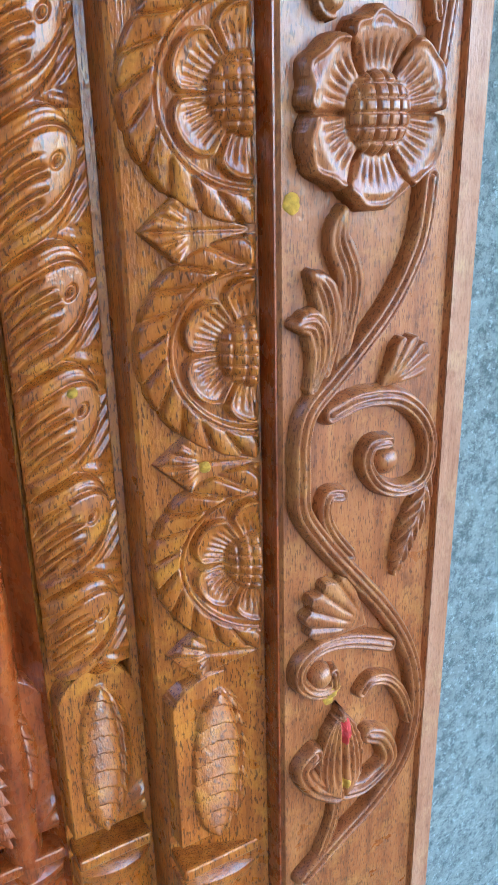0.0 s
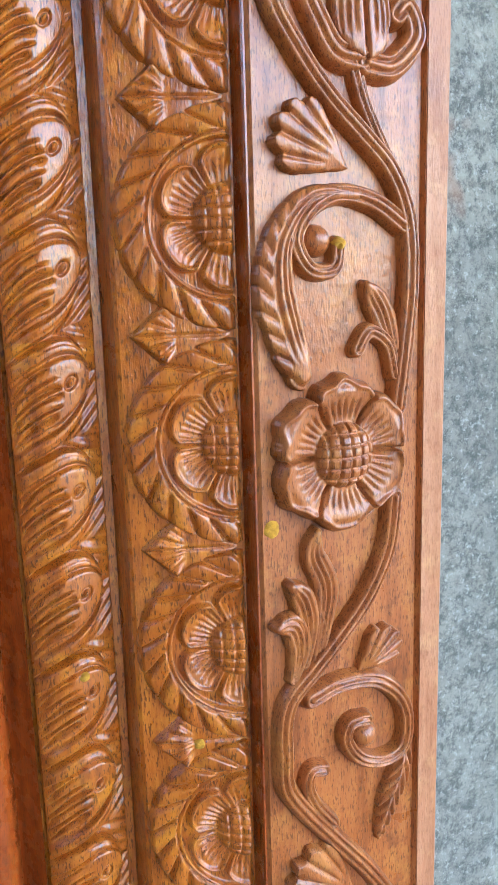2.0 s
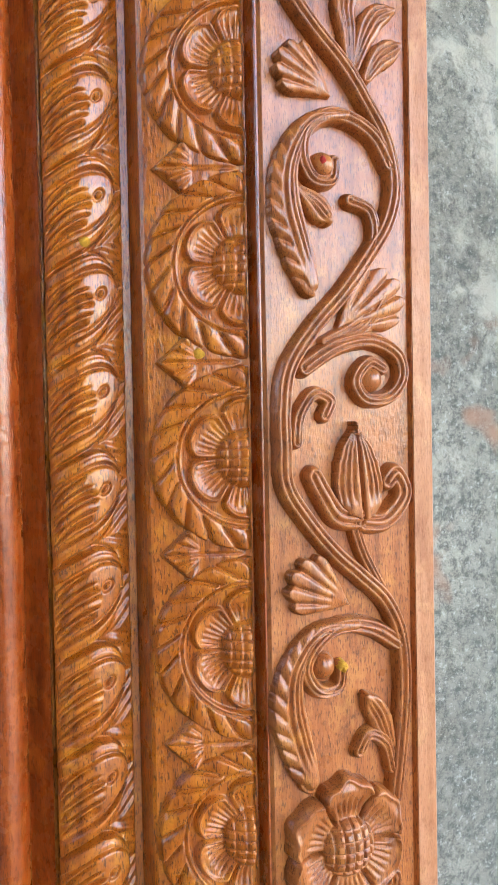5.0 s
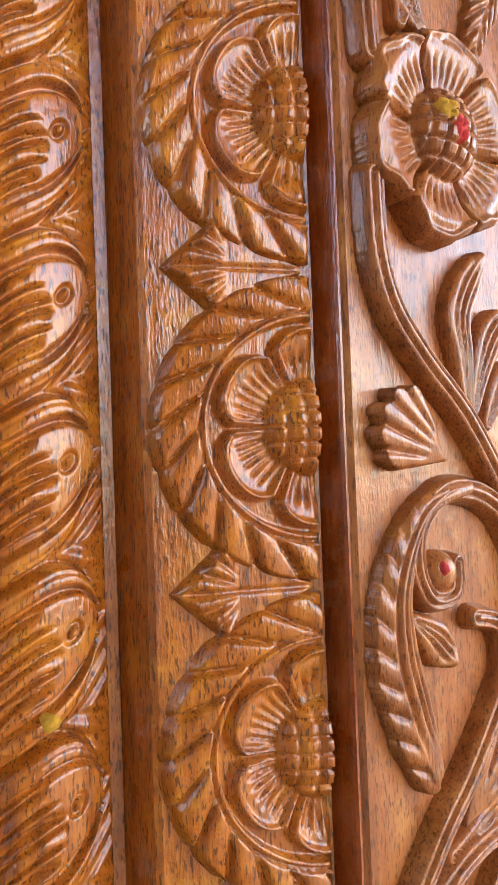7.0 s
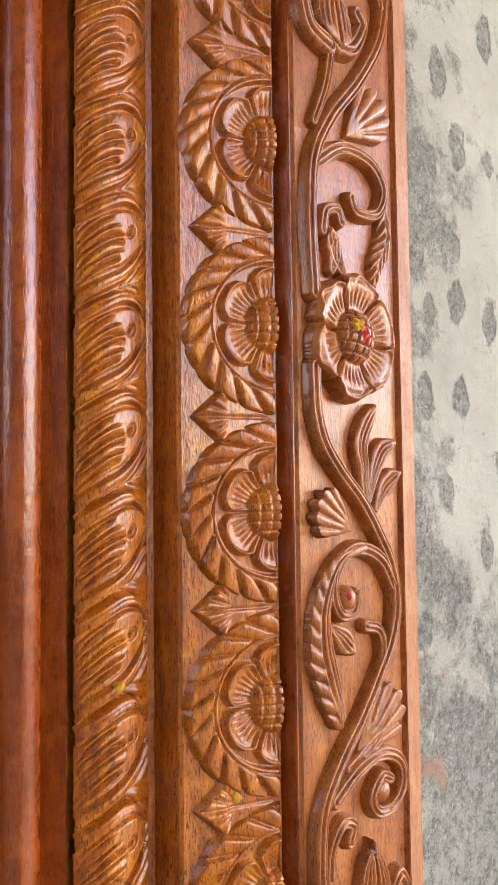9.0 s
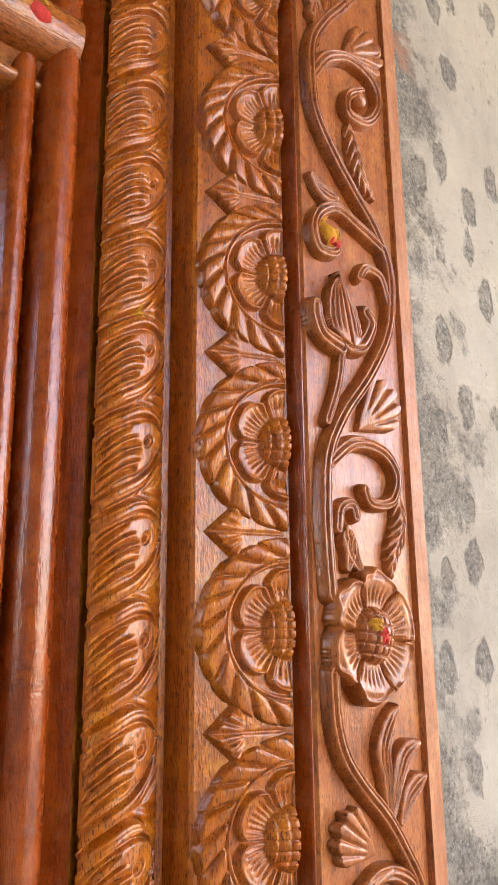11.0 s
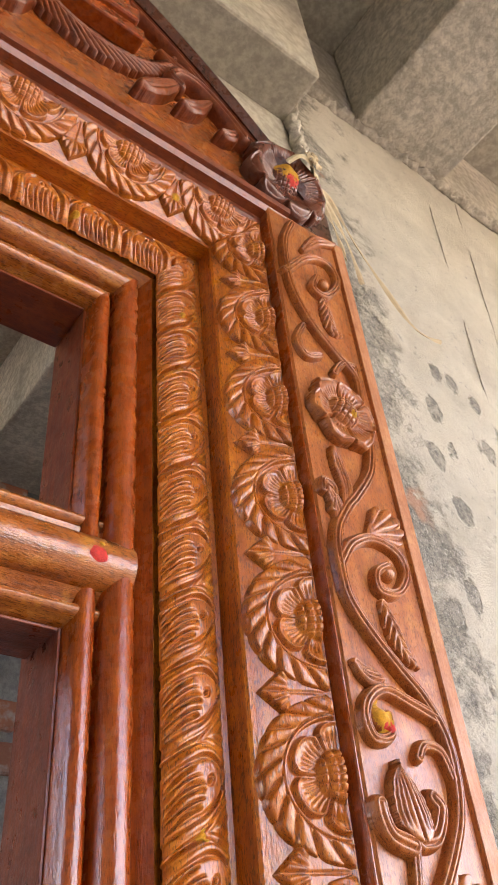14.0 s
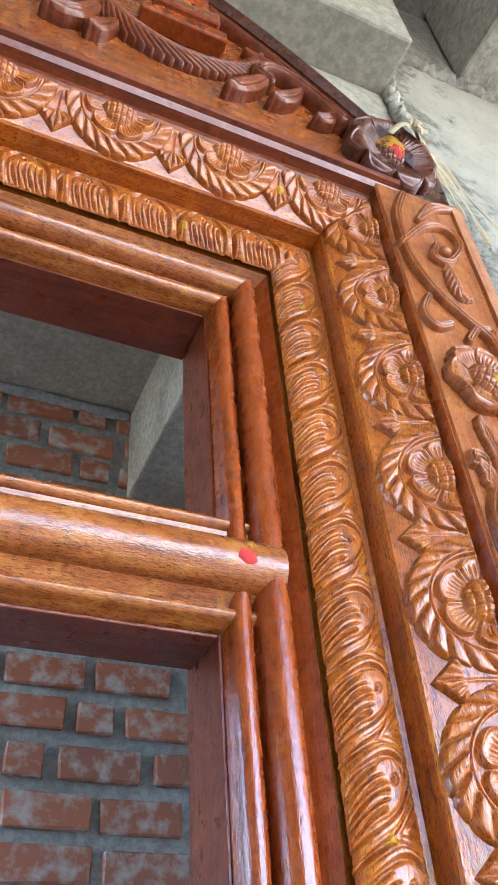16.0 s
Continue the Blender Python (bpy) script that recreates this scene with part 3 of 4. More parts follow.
def feather_mesh(name, ctrl, wide, high=0.012, cuts=0.0088, lean=1.5):
    """A leaf along a bent midrib with slanting cuts and a notched edge."""
    pts = curve_points(ctrl, 50)
    length = np.hypot(*(pts[1:] - pts[:-1]).T).sum()
    m = wide + 0.003

    def f(U, V):
        d, s = along_line(U, V, pts)
        ph = (s * length - lean * np.abs(d)) / cuts
        notch = 1 - 0.10 * (1 - np.abs(np.sin(ph * math.pi)))
        w = wide * np.clip(np.sin(math.pi * np.clip(0.10 + 0.86 * s, 0, 1)), 0, 1) ** 0.7 * notch
        t = np.abs(d) / np.maximum(w, 1e-6)
        h = high * (0.62 + 0.38 * np.clip(1 - t ** 2, 0, 1)) * (0.75 + 0.25 * np.sin(math.pi * s))
        h = h - 0.0036 * np.abs(np.cos(ph * math.pi)) ** 5 * smoothstep(0.05, 0.3, t) - 0.0022 * np.exp(-(d / 0.0009) ** 2)
        return np.where(t < 1, np.maximum(h, 0.0006), 0)
    return relief_mesh(name, f, pts[:, 0].min() - m, pts[:, 0].max() + m, pts[:, 1].min() - m, pts[:, 1].max() + m, 0.0008)


def lobe_mesh(name, ctrl, wide, high=0.0118):
    """A flame-shaped leaf lobe with lengthwise gouge lines and a rounded tip."""
    pts = curve_points(ctrl, 50)
    m = wide + 0.003

    def f(U, V):
        d, s = along_line(U, V, pts)
        w = wide * np.interp(s, [0, 0.25, 0.55, 0.8, 0.94, 1.0], [0.45, 0.72, 1.0, 0.92, 0.62, 0.36])
        q = d / w
        t = np.abs(q)
        h = high * (0.60 + 0.40 * np.clip(1 - t ** 2.4, 0, 1)) * (0.80 + 0.20 * s)
        for at, deep in ((-0.42, 0.0026), (0.05, 0.0034), (0.46, 0.0026)):
            h = h - deep * np.exp(-((q - at * (0.6 + 0.5 * s)) / 0.11) ** 2) * smoothstep(0.98, 0.80, s)
        return np.where(t < 1, np.maximum(h, 0.0008), 0)
    return relief_mesh(name, f, pts[:, 0].min() - m, pts[:, 0].max() + m, pts[:, 1].min() - m, pts[:, 1].max() + m, 0.0008)


def mantle_mesh(name, ctrl, wide, high=0.0098):
    """A broad drooping leaf: scalloped outer border, long gouge lines and a rounded foot."""
    pts = curve_points(ctrl, 70)
    length = np.hypot(*(pts[1:] - pts[:-1]).T).sum()
    m = wide + 0.003

    def f(U, V):
        d, s = along_line(U, V, pts)
        d = -d
        w = wide * np.interp(s, [0, 0.18, 0.42, 0.68, 0.90, 1.0], [0.30, 0.42, 0.72, 1.0, 0.86, 0.60])
        side = np.where(d > 0, 1.0, 0.62)
        q = d / (w * side)
        t = np.abs(q)
        cut = np.abs(np.sin((s * length + 0.9 * d) / 0.0115 * math.pi)) ** 0.5
        h = high * (0.66 + 0.34 * np.clip(1 - t ** 2.6, 0, 1))
        for at in (-0.55, -0.15, 0.25):
            h = h - 0.0028 * np.exp(-((q - at) / 0.09) ** 2) * smoothstep(0.96, 0.80, s) * smoothstep(0.04, 0.20, s)
        h = h - 0.0030 * (1 - cut) * smoothstep(0.36, 0.52, q) * smoothstep(0.15, 0.30, s)
        return np.where(t < 1 - 0.07 * (1 - cut) * (q > 0), np.maximum(h, 0.0008), 0)
    return relief_mesh(name, f, pts[:, 0].min() - m, pts[:, 0].max() + m, pts[:, 1].min() - m, pts[:, 1].max() + m, 0.0007)


def shell_mesh(name, base, tip, spread=38, high=0.0115, rays=5):
    """A fan-shaped shell leaf from base to tip."""
    bx, bz = base
    L = math.hypot(tip[0] - bx, tip[1] - bz)
    a0 = math.atan2(tip[1] - bz, tip[0] - bx)

    def f(U, V):
        x, z = U - bx, V - bz
        r = np.hypot(x, z)
        a = (np.arctan2(z, x) - a0 + math.pi) % (2 * math.pi) - math.pi
        q = np.degrees(a) / spread
        ray = np.abs(np.sin((q + 1) * 0.5 * rays * math.pi))
        lim = L * (0.90 + 0.10 * ray) * (1 - 0.28 * np.clip(np.abs(q), 0, 1) ** 2)
        inside = (np.abs(q) < 1) & (r < lim)
        h = high * (0.55 + 0.45 * smoothstep(0, 0.5, r / L)) * (1 - 0.25 * np.clip(q, -1, 1) ** 2) - 0.0030 * (1 - ray) ** 2 * smoothstep(0.25, 0.5, r / L)
        return np.where(inside, np.maximum(h, 0.0008), 0)
    return relief_mesh(name, f, bx - L, bx + L, bz - L, bz + L, 0.0008)


def flower_mesh(name, radius=0.047, high=0.0125, petals=6, turn=0.0, seed=0.0195):
    """Open flower with wavy petals round a notched seed head; centre at 0, 0."""
    def f(U, V):
        r = np.hypot(U, V)
        a = np.degrees(np.arctan2(V, U)) + turn
        q = ((a / (360 / petals)) % 1.0 - 0.5) * 2
        wav = 0.0011 * np.cos(q * math.pi * 2.0) + 0.0007 * np.sin(np.radians(a) * 17)
        lim = radius * (1 - 0.17 * np.abs(q) ** 3.5) + wav
        rise = smoothstep(seed, radius, r)
        rib = 0.6 - 1.9 * np.abs(np.cos(q * math.pi * 3.5)) ** 5 * smoothstep(radius * 0.78, radius * 0.60, r)
        h = high * (0.60 + 0.34 * rise - 0.42 * smoothstep(radius * 0.80, radius * 1.02, r)) + 0.0011 * rib * smoothstep(seed, seed + 0.006, r) * smoothstep(radius, radius * 0.72, r)
        h = h + 0.0030 * np.exp(-((r - lim + 0.003) / 0.0018) ** 2) - 0.0075 * np.exp(-((1 - np.abs(q)) * r / 0.0019) ** 2)
        h = np.where(r < lim, np.maximum(h, 0.0008), 0)
        dome = np.sqrt(np.clip(1 - (r / seed) ** 2, 0, 1))
        g = smoothstep(0.08, 0.55, np.minimum(np.abs(np.sin(U * math.pi / 0.0066)), np.abs(np.sin(V * math.pi / 0.0066)))) - 0.8
        hd = high * 0.45 + 0.0125 * dome + 0.0030 * g
        return np.where(r < seed, hd, h)
    return relief_mesh(name, f, -radius - 0.004, radius + 0.004, -radius - 0.004, radius + 0.004, 0.0007)


def lily_mesh(name, cx, zb, zt, half, high=0.0112, lean=0.0):
    """Pointed bud of two leaves pressed together, ribbed lengthwise."""
    H = zt - zb

    def f(U, V):
        s = (V - zb) / H
        u = U - cx - lean * (V - (zb + zt) / 2)
        ax = np.abs(u) / half
        lim = np.interp(s, [-0.02, 0.04, 0.15, 0.35, 0.55, 0.68, 0.80, 0.92, 1.0], [0.25, 0.62, 0.90, 1.0, 0.96, 0.80, 0.62, 0.26, 0.04])
        lim = lim * (1 - 0.05 * np.abs(np.sin(V * math.pi / 0.0085)) * (s > 0.45))
        q = ax / np.maximum(lim, 0.02)
        h = high * (0.72 + 0.28 * np.clip(1 - q ** 3, 0, 1)) - 0.0052 * np.exp(-(u / 0.0011) ** 2) * (s < 0.9)
        for at in (0.34, 0.60, 0.82):
            h = h - 0.0026 * np.exp(-((q - at * (1.15 - 0.3 * s)) / 0.07) ** 2) * smoothstep(0.10, 0.30, s)
        return np.where((q < 1) & (s > -0.02), np.maximum(h, 0.001), 0)
    return relief_mesh(name, f, cx - half * 1.5, cx + half * 1.5, zb - 0.05 * H, zt + 0.003, 0.0007)


def carve(name, me, lab=""):
    ob = mesh_object(name, me, PINK, vine_panel, lab)
    ob.matrix_basis = GY
    return ob


def vine(line, w=0.0066):
    line = [(max(x, 0.2110), z) for x, z in line]
    carve("vine_stem", stroke_mesh("vine_stem", line, w, w, 0.0100, n=150))


def volute(line):
    carve("scroll", stroke_mesh("scroll", line, 0.0070, 0.0050, 0.0096))


def hook(line):
    carve("scroll", stroke_mesh("scroll", line, 0.0048, 0.0054, 0.0088))


def stalk(line):
    carve("bud_stalk", stroke_mesh("bud_stalk", line, 0.0052, 0.0044, 0.0080))


def petal(line):
    carve("bud_petal", stroke_mesh("bud_petal", line, 0.0090, 0.0074, 0.0100))


def tail(line):
    carve("acanthus_leaf", feather_mesh("acanthus_leaf", line, 0.0092, 0.0092, cuts=0.0098, lean=1.7))


def mantle(line):
    carve("acanthus_leaf", mantle_mesh("acanthus_leaf", line, 0.0150))


def lobe(line):
    carve("acanthus_lobe", lobe_mesh("acanthus_lobe", line, 0.0088, 0.0095))


def shell(b0, t0):
    carve("shell_leaf", shell_mesh("shell_leaf", b0, t0, 34, 0.0092))


def tulip(b0, t0):
    carve("lily_bud", lily_mesh("lily_bud", (b0[0] + t0[0]) / 2, b0[1], t0[1], 0.0178, lean=(t0[0] - b0[0]) / (t0[1] - b0[1])), "bud of two ribbed leaves")


def knob_mesh(name, r, high):
    return relief_mesh(name, lambda U, V: high * np.sqrt(np.clip(1 - (np.hypot(U, V) / r) ** 2, 0, 1)), -r - 0.001, r + 0.001, -r - 0.001, r + 0.001, 0.0008)


knob = knob_mesh("scroll_eye", 0.0092, 0.0100)


def eye(kx, kz):
    mesh_object("scroll_eye", knob, PINK, vine_panel).matrix_basis = pose(kx, GROUND_Y, kz)


# main stem, bottom to top, broken by the three open flowers
vine([(0.2130, 0.625), (0.2410, 0.645), (0.2710, 0.665), (0.2950, 0.693), (0.3030, 0.728), (0.3000, 0.762), (0.2890, 0.792), (0.2710, 0.821), (0.2480, 0.85), (0.2260, 0.878), (0.2120, 0.901), (0.2070, 0.923), (0.2080, 0.942), (0.2160, 0.959), (0.2320, 0.974), (0.2480, 0.989), (0.2660, 1.008), (0.2790, 1.028), (0.2870, 1.048), (0.2900, 1.075)])
vine([(0.2920, 1.13), (0.2980, 1.172), (0.3010, 1.208), (0.2980, 1.241), (0.2860, 1.266), (0.2680, 1.283), (0.2451, 1.303), (0.2261, 1.325), (0.2122, 1.347), (0.2083, 1.372), (0.2084, 1.397), (0.2156, 1.422), (0.2340, 1.448), (0.2553, 1.47), (0.2767, 1.497), (0.2919, 1.52), (0.2981, 1.545), (0.2924, 1.573), (0.2795, 1.594), (0.2602, 1.619), (0.2364, 1.641), (0.2205, 1.66), (0.2134, 1.681), (0.2121, 1.71)])
vine([(0.2132, 1.76), (0.2104, 1.794), (0.2098, 1.824), (0.2152, 1.856), (0.2337, 1.888), (0.2632, 1.922), (0.2881, 1.959), (0.2970, 1.991), (0.2960, 2.025), (0.2800, 2.053), (0.2570, 2.075), (0.2330, 2.1), (0.2150, 2.126), (0.2070, 2.152), (0.2130, 2.19), (0.2310, 2.223), (0.2520, 2.249), (0.2770, 2.285), (0.2890, 2.325)])
vine([(0.2890, 2.39), (0.2890, 2.428), (0.2650, 2.452), (0.2340, 2.487), (0.2150, 2.531), (0.2090, 2.577), (0.2160, 2.63), (0.2340, 2.678)], 0.0062)
flower_a = flower_mesh("open_flower", 0.0460, turn=0)
for fx, fz, tw in ((0.2520, 1.106, 0), (0.2522, 1.734, 8), (0.2540, 2.354, 24)):
    fo = mesh_object("open_flower", flower_a, PINK, vine_panel, "six-petalled carved flower with notched seed head")
    fo.matrix_basis = pose(fx, GROUND_Y - 0.001, fz, 0, tw, 0)
# scrolls, leaves, shells and buds between the bends of the stem
volute([(0.2300, 0.955), (0.2510, 0.96), (0.2770, 0.956), (0.2950, 0.941), (0.3020, 0.922), (0.2980, 0.903), (0.2820, 0.898), (0.2650, 0.905), (0.2550, 0.92), (0.2580, 0.931), (0.2700, 0.931)])
volute([(0.2770, 0.791), (0.2500, 0.803), (0.2270, 0.807), (0.2120, 0.8), (0.2100, 0.787), (0.2210, 0.775), (0.2340, 0.774), (0.2340, 0.785)])
hook([(0.2990, 0.723), (0.2910, 0.746), (0.2790, 0.762), (0.2650, 0.767), (0.2580, 0.761)])
hook([(0.2450, 0.865), (0.2330, 0.881), (0.2270, 0.895), (0.2290, 0.906), (0.2380, 0.905)])
volute([(0.2266, 1.422), (0.2508, 1.436), (0.2773, 1.441), (0.2983, 1.432), (0.3022, 1.416), (0.2912, 1.403), (0.2732, 1.402), (0.2652, 1.414), (0.2753, 1.426), (0.2863, 1.422)])
hook([(0.2203, 1.374), (0.2224, 1.391), (0.2335, 1.405), (0.2454, 1.401), (0.2414, 1.391)])
volute([(0.2950, 1.236), (0.2750, 1.248), (0.2520, 1.252), (0.2340, 1.244), (0.2240, 1.228), (0.2330, 1.212), (0.2480, 1.212), (0.2510, 1.225)])
hook([(0.2900, 1.15), (0.2850, 1.168), (0.2720, 1.176), (0.2640, 1.166)])
volute([(0.2943, 1.559), (0.2824, 1.576), (0.2645, 1.585), (0.2457, 1.585), (0.2305, 1.573), (0.2281, 1.556), (0.2358, 1.543), (0.2488, 1.544), (0.2511, 1.556)])
hook([(0.2737, 1.489), (0.2818, 1.51), (0.2780, 1.527), (0.2630, 1.532)])
volute([(0.2173, 1.851), (0.2440, 1.868), (0.2764, 1.867), (0.2925, 1.85), (0.2837, 1.83), (0.2607, 1.826), (0.2536, 1.835)])
volute([(0.2900, 2.038), (0.2620, 2.046), (0.2350, 2.052), (0.2150, 2.041), (0.2080, 2.025), (0.2141, 2.011), (0.2321, 2.015), (0.2340, 2.031)])
hook([(0.2950, 1.99), (0.2860, 2.011), (0.2680, 2.013), (0.2591, 2.003)])
hook([(0.2232, 1.805), (0.2269, 1.819), (0.2388, 1.823), (0.2430, 1.815)])
volute([(0.2120, 2.161), (0.2310, 2.187), (0.2600, 2.201), (0.2890, 2.195), (0.2960, 2.174), (0.2790, 2.15), (0.2550, 2.146), (0.2560, 2.164), (0.2740, 2.177)])
hook([(0.2920, 2.413), (0.2940, 2.445), (0.2730, 2.439), (0.2570, 2.417)])
hook([(0.2150, 2.22), (0.2210, 2.245), (0.2090, 2.25), (0.2070, 2.239)])
volute([(0.2080, 2.563), (0.2500, 2.618), (0.2870, 2.632), (0.2990, 2.602), (0.2720, 2.558), (0.2510, 2.558), (0.2620, 2.588)])
hook([(0.2210, 2.473), (0.2080, 2.442), (0.2180, 2.424), (0.2390, 2.435)])
tail([(0.3030, 0.909), (0.2980, 0.886), (0.2890, 0.866), (0.2810, 0.84)])
tail([(0.2936, 1.84), (0.2938, 1.813), (0.2840, 1.792), (0.2802, 1.773)])
tail([(0.2570, 2.135), (0.2620, 2.112), (0.2690, 2.092), (0.2850, 2.081)])
tail([(0.2660, 2.549), (0.2670, 2.514), (0.2710, 2.496), (0.2860, 2.496)])
mantle([(0.2597, 1.586), (0.2336, 1.578), (0.2185, 1.552), (0.2174, 1.526), (0.2239, 1.502), (0.2324, 1.476)])
mantle([(0.2620, 1.251), (0.2340, 1.249), (0.2165, 1.228), (0.2140, 1.203), (0.2190, 1.18), (0.2270, 1.154)])
lobe([(0.2266, 1.535), (0.2374, 1.527), (0.2462, 1.517)])
lobe([(0.2330, 0.972), (0.2400, 1.008), (0.2410, 1.028), (0.2330, 1.048), (0.2350, 1.061)])
lobe([(0.2260, 0.979), (0.2290, 1.003), (0.2250, 1.021), (0.2170, 1.031)])
lobe([(0.2180, 0.971), (0.2230, 0.989), (0.2190, 1.005), (0.2070, 1.007)])
lobe([(0.2920, 1.156), (0.2810, 1.186), (0.2700, 1.202)])
lobe([(0.2647, 1.62), (0.2635, 1.643), (0.2618, 1.662), (0.2758, 1.686)])
lobe([(0.2687, 1.62), (0.2758, 1.64), (0.2848, 1.655), (0.2978, 1.661)])
lobe([(0.2777, 1.614), (0.2877, 1.629), (0.3028, 1.639)])
lobe([(0.2328, 1.779), (0.2355, 1.792), (0.2302, 1.806)])
lobe([(0.2458, 1.778), (0.2375, 1.789), (0.2363, 1.8)])
lobe([(0.2090, 2.07), (0.2190, 2.062), (0.2340, 2.06)])
lobe([(0.2280, 2.212), (0.2390, 2.249), (0.2340, 2.277), (0.2290, 2.297)])
lobe([(0.2200, 2.196), (0.2220, 2.225), (0.2110, 2.241)])
lobe([(0.2760, 2.224), (0.2870, 2.218), (0.3000, 2.229)])
lobe([(0.2470, 2.633), (0.2780, 2.676), (0.3100, 2.69)])
lobe([(0.2428, 1.439), (0.2694, 1.45), (0.2875, 1.472)])
shell((0.2640, 0.964), (0.2930, 0.987))
shell((0.2610, 0.81), (0.2160, 0.844))
shell((0.2590, 1.265), (0.2130, 1.29))
shell((0.2509, 1.446), (0.2996, 1.481))
shell((0.2509, 1.598), (0.2103, 1.62))
shell((0.2509, 1.879), (0.2942, 1.917))
shell((0.2520, 2.202), (0.3010, 2.234))
tulip((0.2420, 0.687), (0.2400, 0.755))
tulip((0.2680, 1.323), (0.2631, 1.384))
tulip((0.2423, 1.942), (0.2311, 1.994))
stalk([(0.2410, 0.69), (0.2370, 0.663), (0.2250, 0.634)])
stalk([(0.2620, 1.321), (0.2700, 1.298), (0.2860, 1.27)])
stalk([(0.2363, 1.94), (0.2295, 1.909), (0.2168, 1.88)])
petal([(0.2390, 0.686), (0.2220, 0.7), (0.2130, 0.718), (0.2210, 0.727)])
petal([(0.2470, 0.685), (0.2630, 0.684), (0.2820, 0.697), (0.2760, 0.716), (0.2640, 0.724)])
petal([(0.2660, 1.322), (0.2501, 1.325), (0.2391, 1.34), (0.2322, 1.352)])
petal([(0.2700, 1.32), (0.2870, 1.32), (0.3020, 1.336), (0.2961, 1.351), (0.2891, 1.346)])
petal([(0.2323, 1.939), (0.2143, 1.944), (0.2082, 1.955), (0.2072, 1.964)])
petal([(0.2433, 1.943), (0.2583, 1.947), (0.2701, 1.966), (0.2641, 1.974)])
eye(0.2700, 0.919)
eye(0.2380, 1.227)
eye(0.2440, 1.553)
eye(0.2782, 1.415)
eye(0.2720, 2.169)
eye(0.2720, 2.582)
eye(0.2240, 2.027)
eye(0.2260, 0.784)

# foot of the carved bands: arched blocks with curled leaves
def foot_height(W, H):
    def f(U, V):
        x = (U - W / 2) / (W / 2)
        top = H * (0.80 + 0.20 * np.sqrt(np.clip(1 - x * x, 0, 1)))
        inside = (np.abs(x) < 0.97) & (V > 0) & (V < top)
        # a drooping leaf of overlapping scallops, and a small sprig beside its foot
        cx = W * (0.44 + 0.10 * np.sin(V / H * 2.4))
        q = (U - cx) / (W * 0.34 * np.sqrt(np.clip(1 - ((V - H * 0.46) / (H * 0.44)) ** 2, 0.0, 1)) + 1e-6)
        leaf = smoothstep(1.0, 0.93, np.abs(q)) * (np.abs(V - H * 0.46) < H * 0.44)
        ph = (V + 0.010 * (q + 0.3) ** 2) / 0.0135
        saw = ph % 1.0
        h = 0.0165 + leaf * (0.0050 - 0.0046 * saw + 0.0026 * (1 - q * q) - 0.0028 * np.exp(-((q - 0.55) / 0.06) ** 2))
        for px, pz, lean in ((0.76, 0.10, 0.9), (0.88, 0.06, 1.4)):
            du, dv = U - W * px, V - H * pz
            a = (du * math.sin(lean) + dv * math.cos(lean)) / 0.016
            b = (du * math.cos(lean) - dv * math.sin(lean)) / 0.0045
            h = h + 0.0045 * np.exp(-(a - 0.6) ** 2 * 2 - b * b)
        return np.where(inside, h, 0)
    return f


def pot_height(W, H):
    def f(U, V):
        x = (U - W / 2) / (W / 2)
        g = np.abs(np.sin(U / W * math.pi * 5))
        h = 0.024 * np.sqrt(np.clip(1 - 0.6 * x * x, 0, 1)) + 0.003 * g * (V < H * 0.62) + 0.004 * np.sin(V / 0.006) * (V > H * 0.70) * 0.5
        h = h * (0.75 + 0.25 * smoothstep(0, H * 0.5, V))
        return np.where((np.abs(x) < 0.98) & (V > 0.001) & (V < H), h, 0)
    return f


for nm, x0, W, base_y, mat in (("inner_moulding", 0.0160, 0.060, 0.4600, RED), ("twisted_leaf_band", 0.0800, 0.0518, 0.4420, CARVED), ("lotus_band", 0.1375, 0.0625, 0.400, CARVED)):
    b = bands[nm]
    fo = mesh_object("arched_foot", relief_mesh("arched_foot", foot_height(W, 0.128), 0, W, -0.002, 0.131, 0.0009), mat, b, "arched block carved with a curled leaf")
    fo.matrix_basis = pose(x0, base_y, 0.662)
    part("ledge", box_bm(x0, x0 + W, base_y - 0.024, base_y, 0.640, 0.650, 0.002), mat, b)
    po = mesh_object("fluted_pot", relief_mesh("fluted_pot", pot_height(W, 0.16), 0, W, -0.002, 0.162, 0.001), mat, b)
    po.matrix_basis = pose(x0, base_y, 0.472)

# ---- crest above the cornice ----
def crest_top(x):
    c = abs(x - HALF / 2)
    return 3.083 - 0.304 * max(0.0, (c - 0.40) / 0.38) ** 1.5


bm = bmesh.new()
N = 60
xs = [0.300 - i * (0.600 + -HALF) / N for i in range(N + 1)]
rows = [[bm.verts.new((x, y, z)) for x in xs] for y, z in ((0.366, 2.7088),)]
lo_f = rows[0]
hi_f = [bm.verts.new((x, 0.366, crest_top(x))) for x in xs]
hi_b = [bm.verts.new((x, 0.40, crest_top(x))) for x in xs]
lo_b = [bm.verts.new((x, 0.40, 2.7088)) for x in xs]
for i in range(N):
    for a, b in ((lo_f, hi_f), (hi_f, hi_b), (hi_b, lo_b), (lo_b, lo_f)):
        bm.faces.new((a[i], a[i + 1], b[i + 1], b[i]))
for i in (0, N):
    bm.faces.new((lo_f[i], hi_f[i], hi_b[i], lo_b[i]))
bmesh.ops.recalc_face_normals(bm, faces=bm.faces)
crest = part("crest_panel", bm, REDX, frame_thing, "orange-brown crest board with curved top edge")
top_line = [(0.262 - i * 0.03, crest_top(0.262 - i * 0.03)) for i in range(28)]
bm = bmesh.new()
rows = []
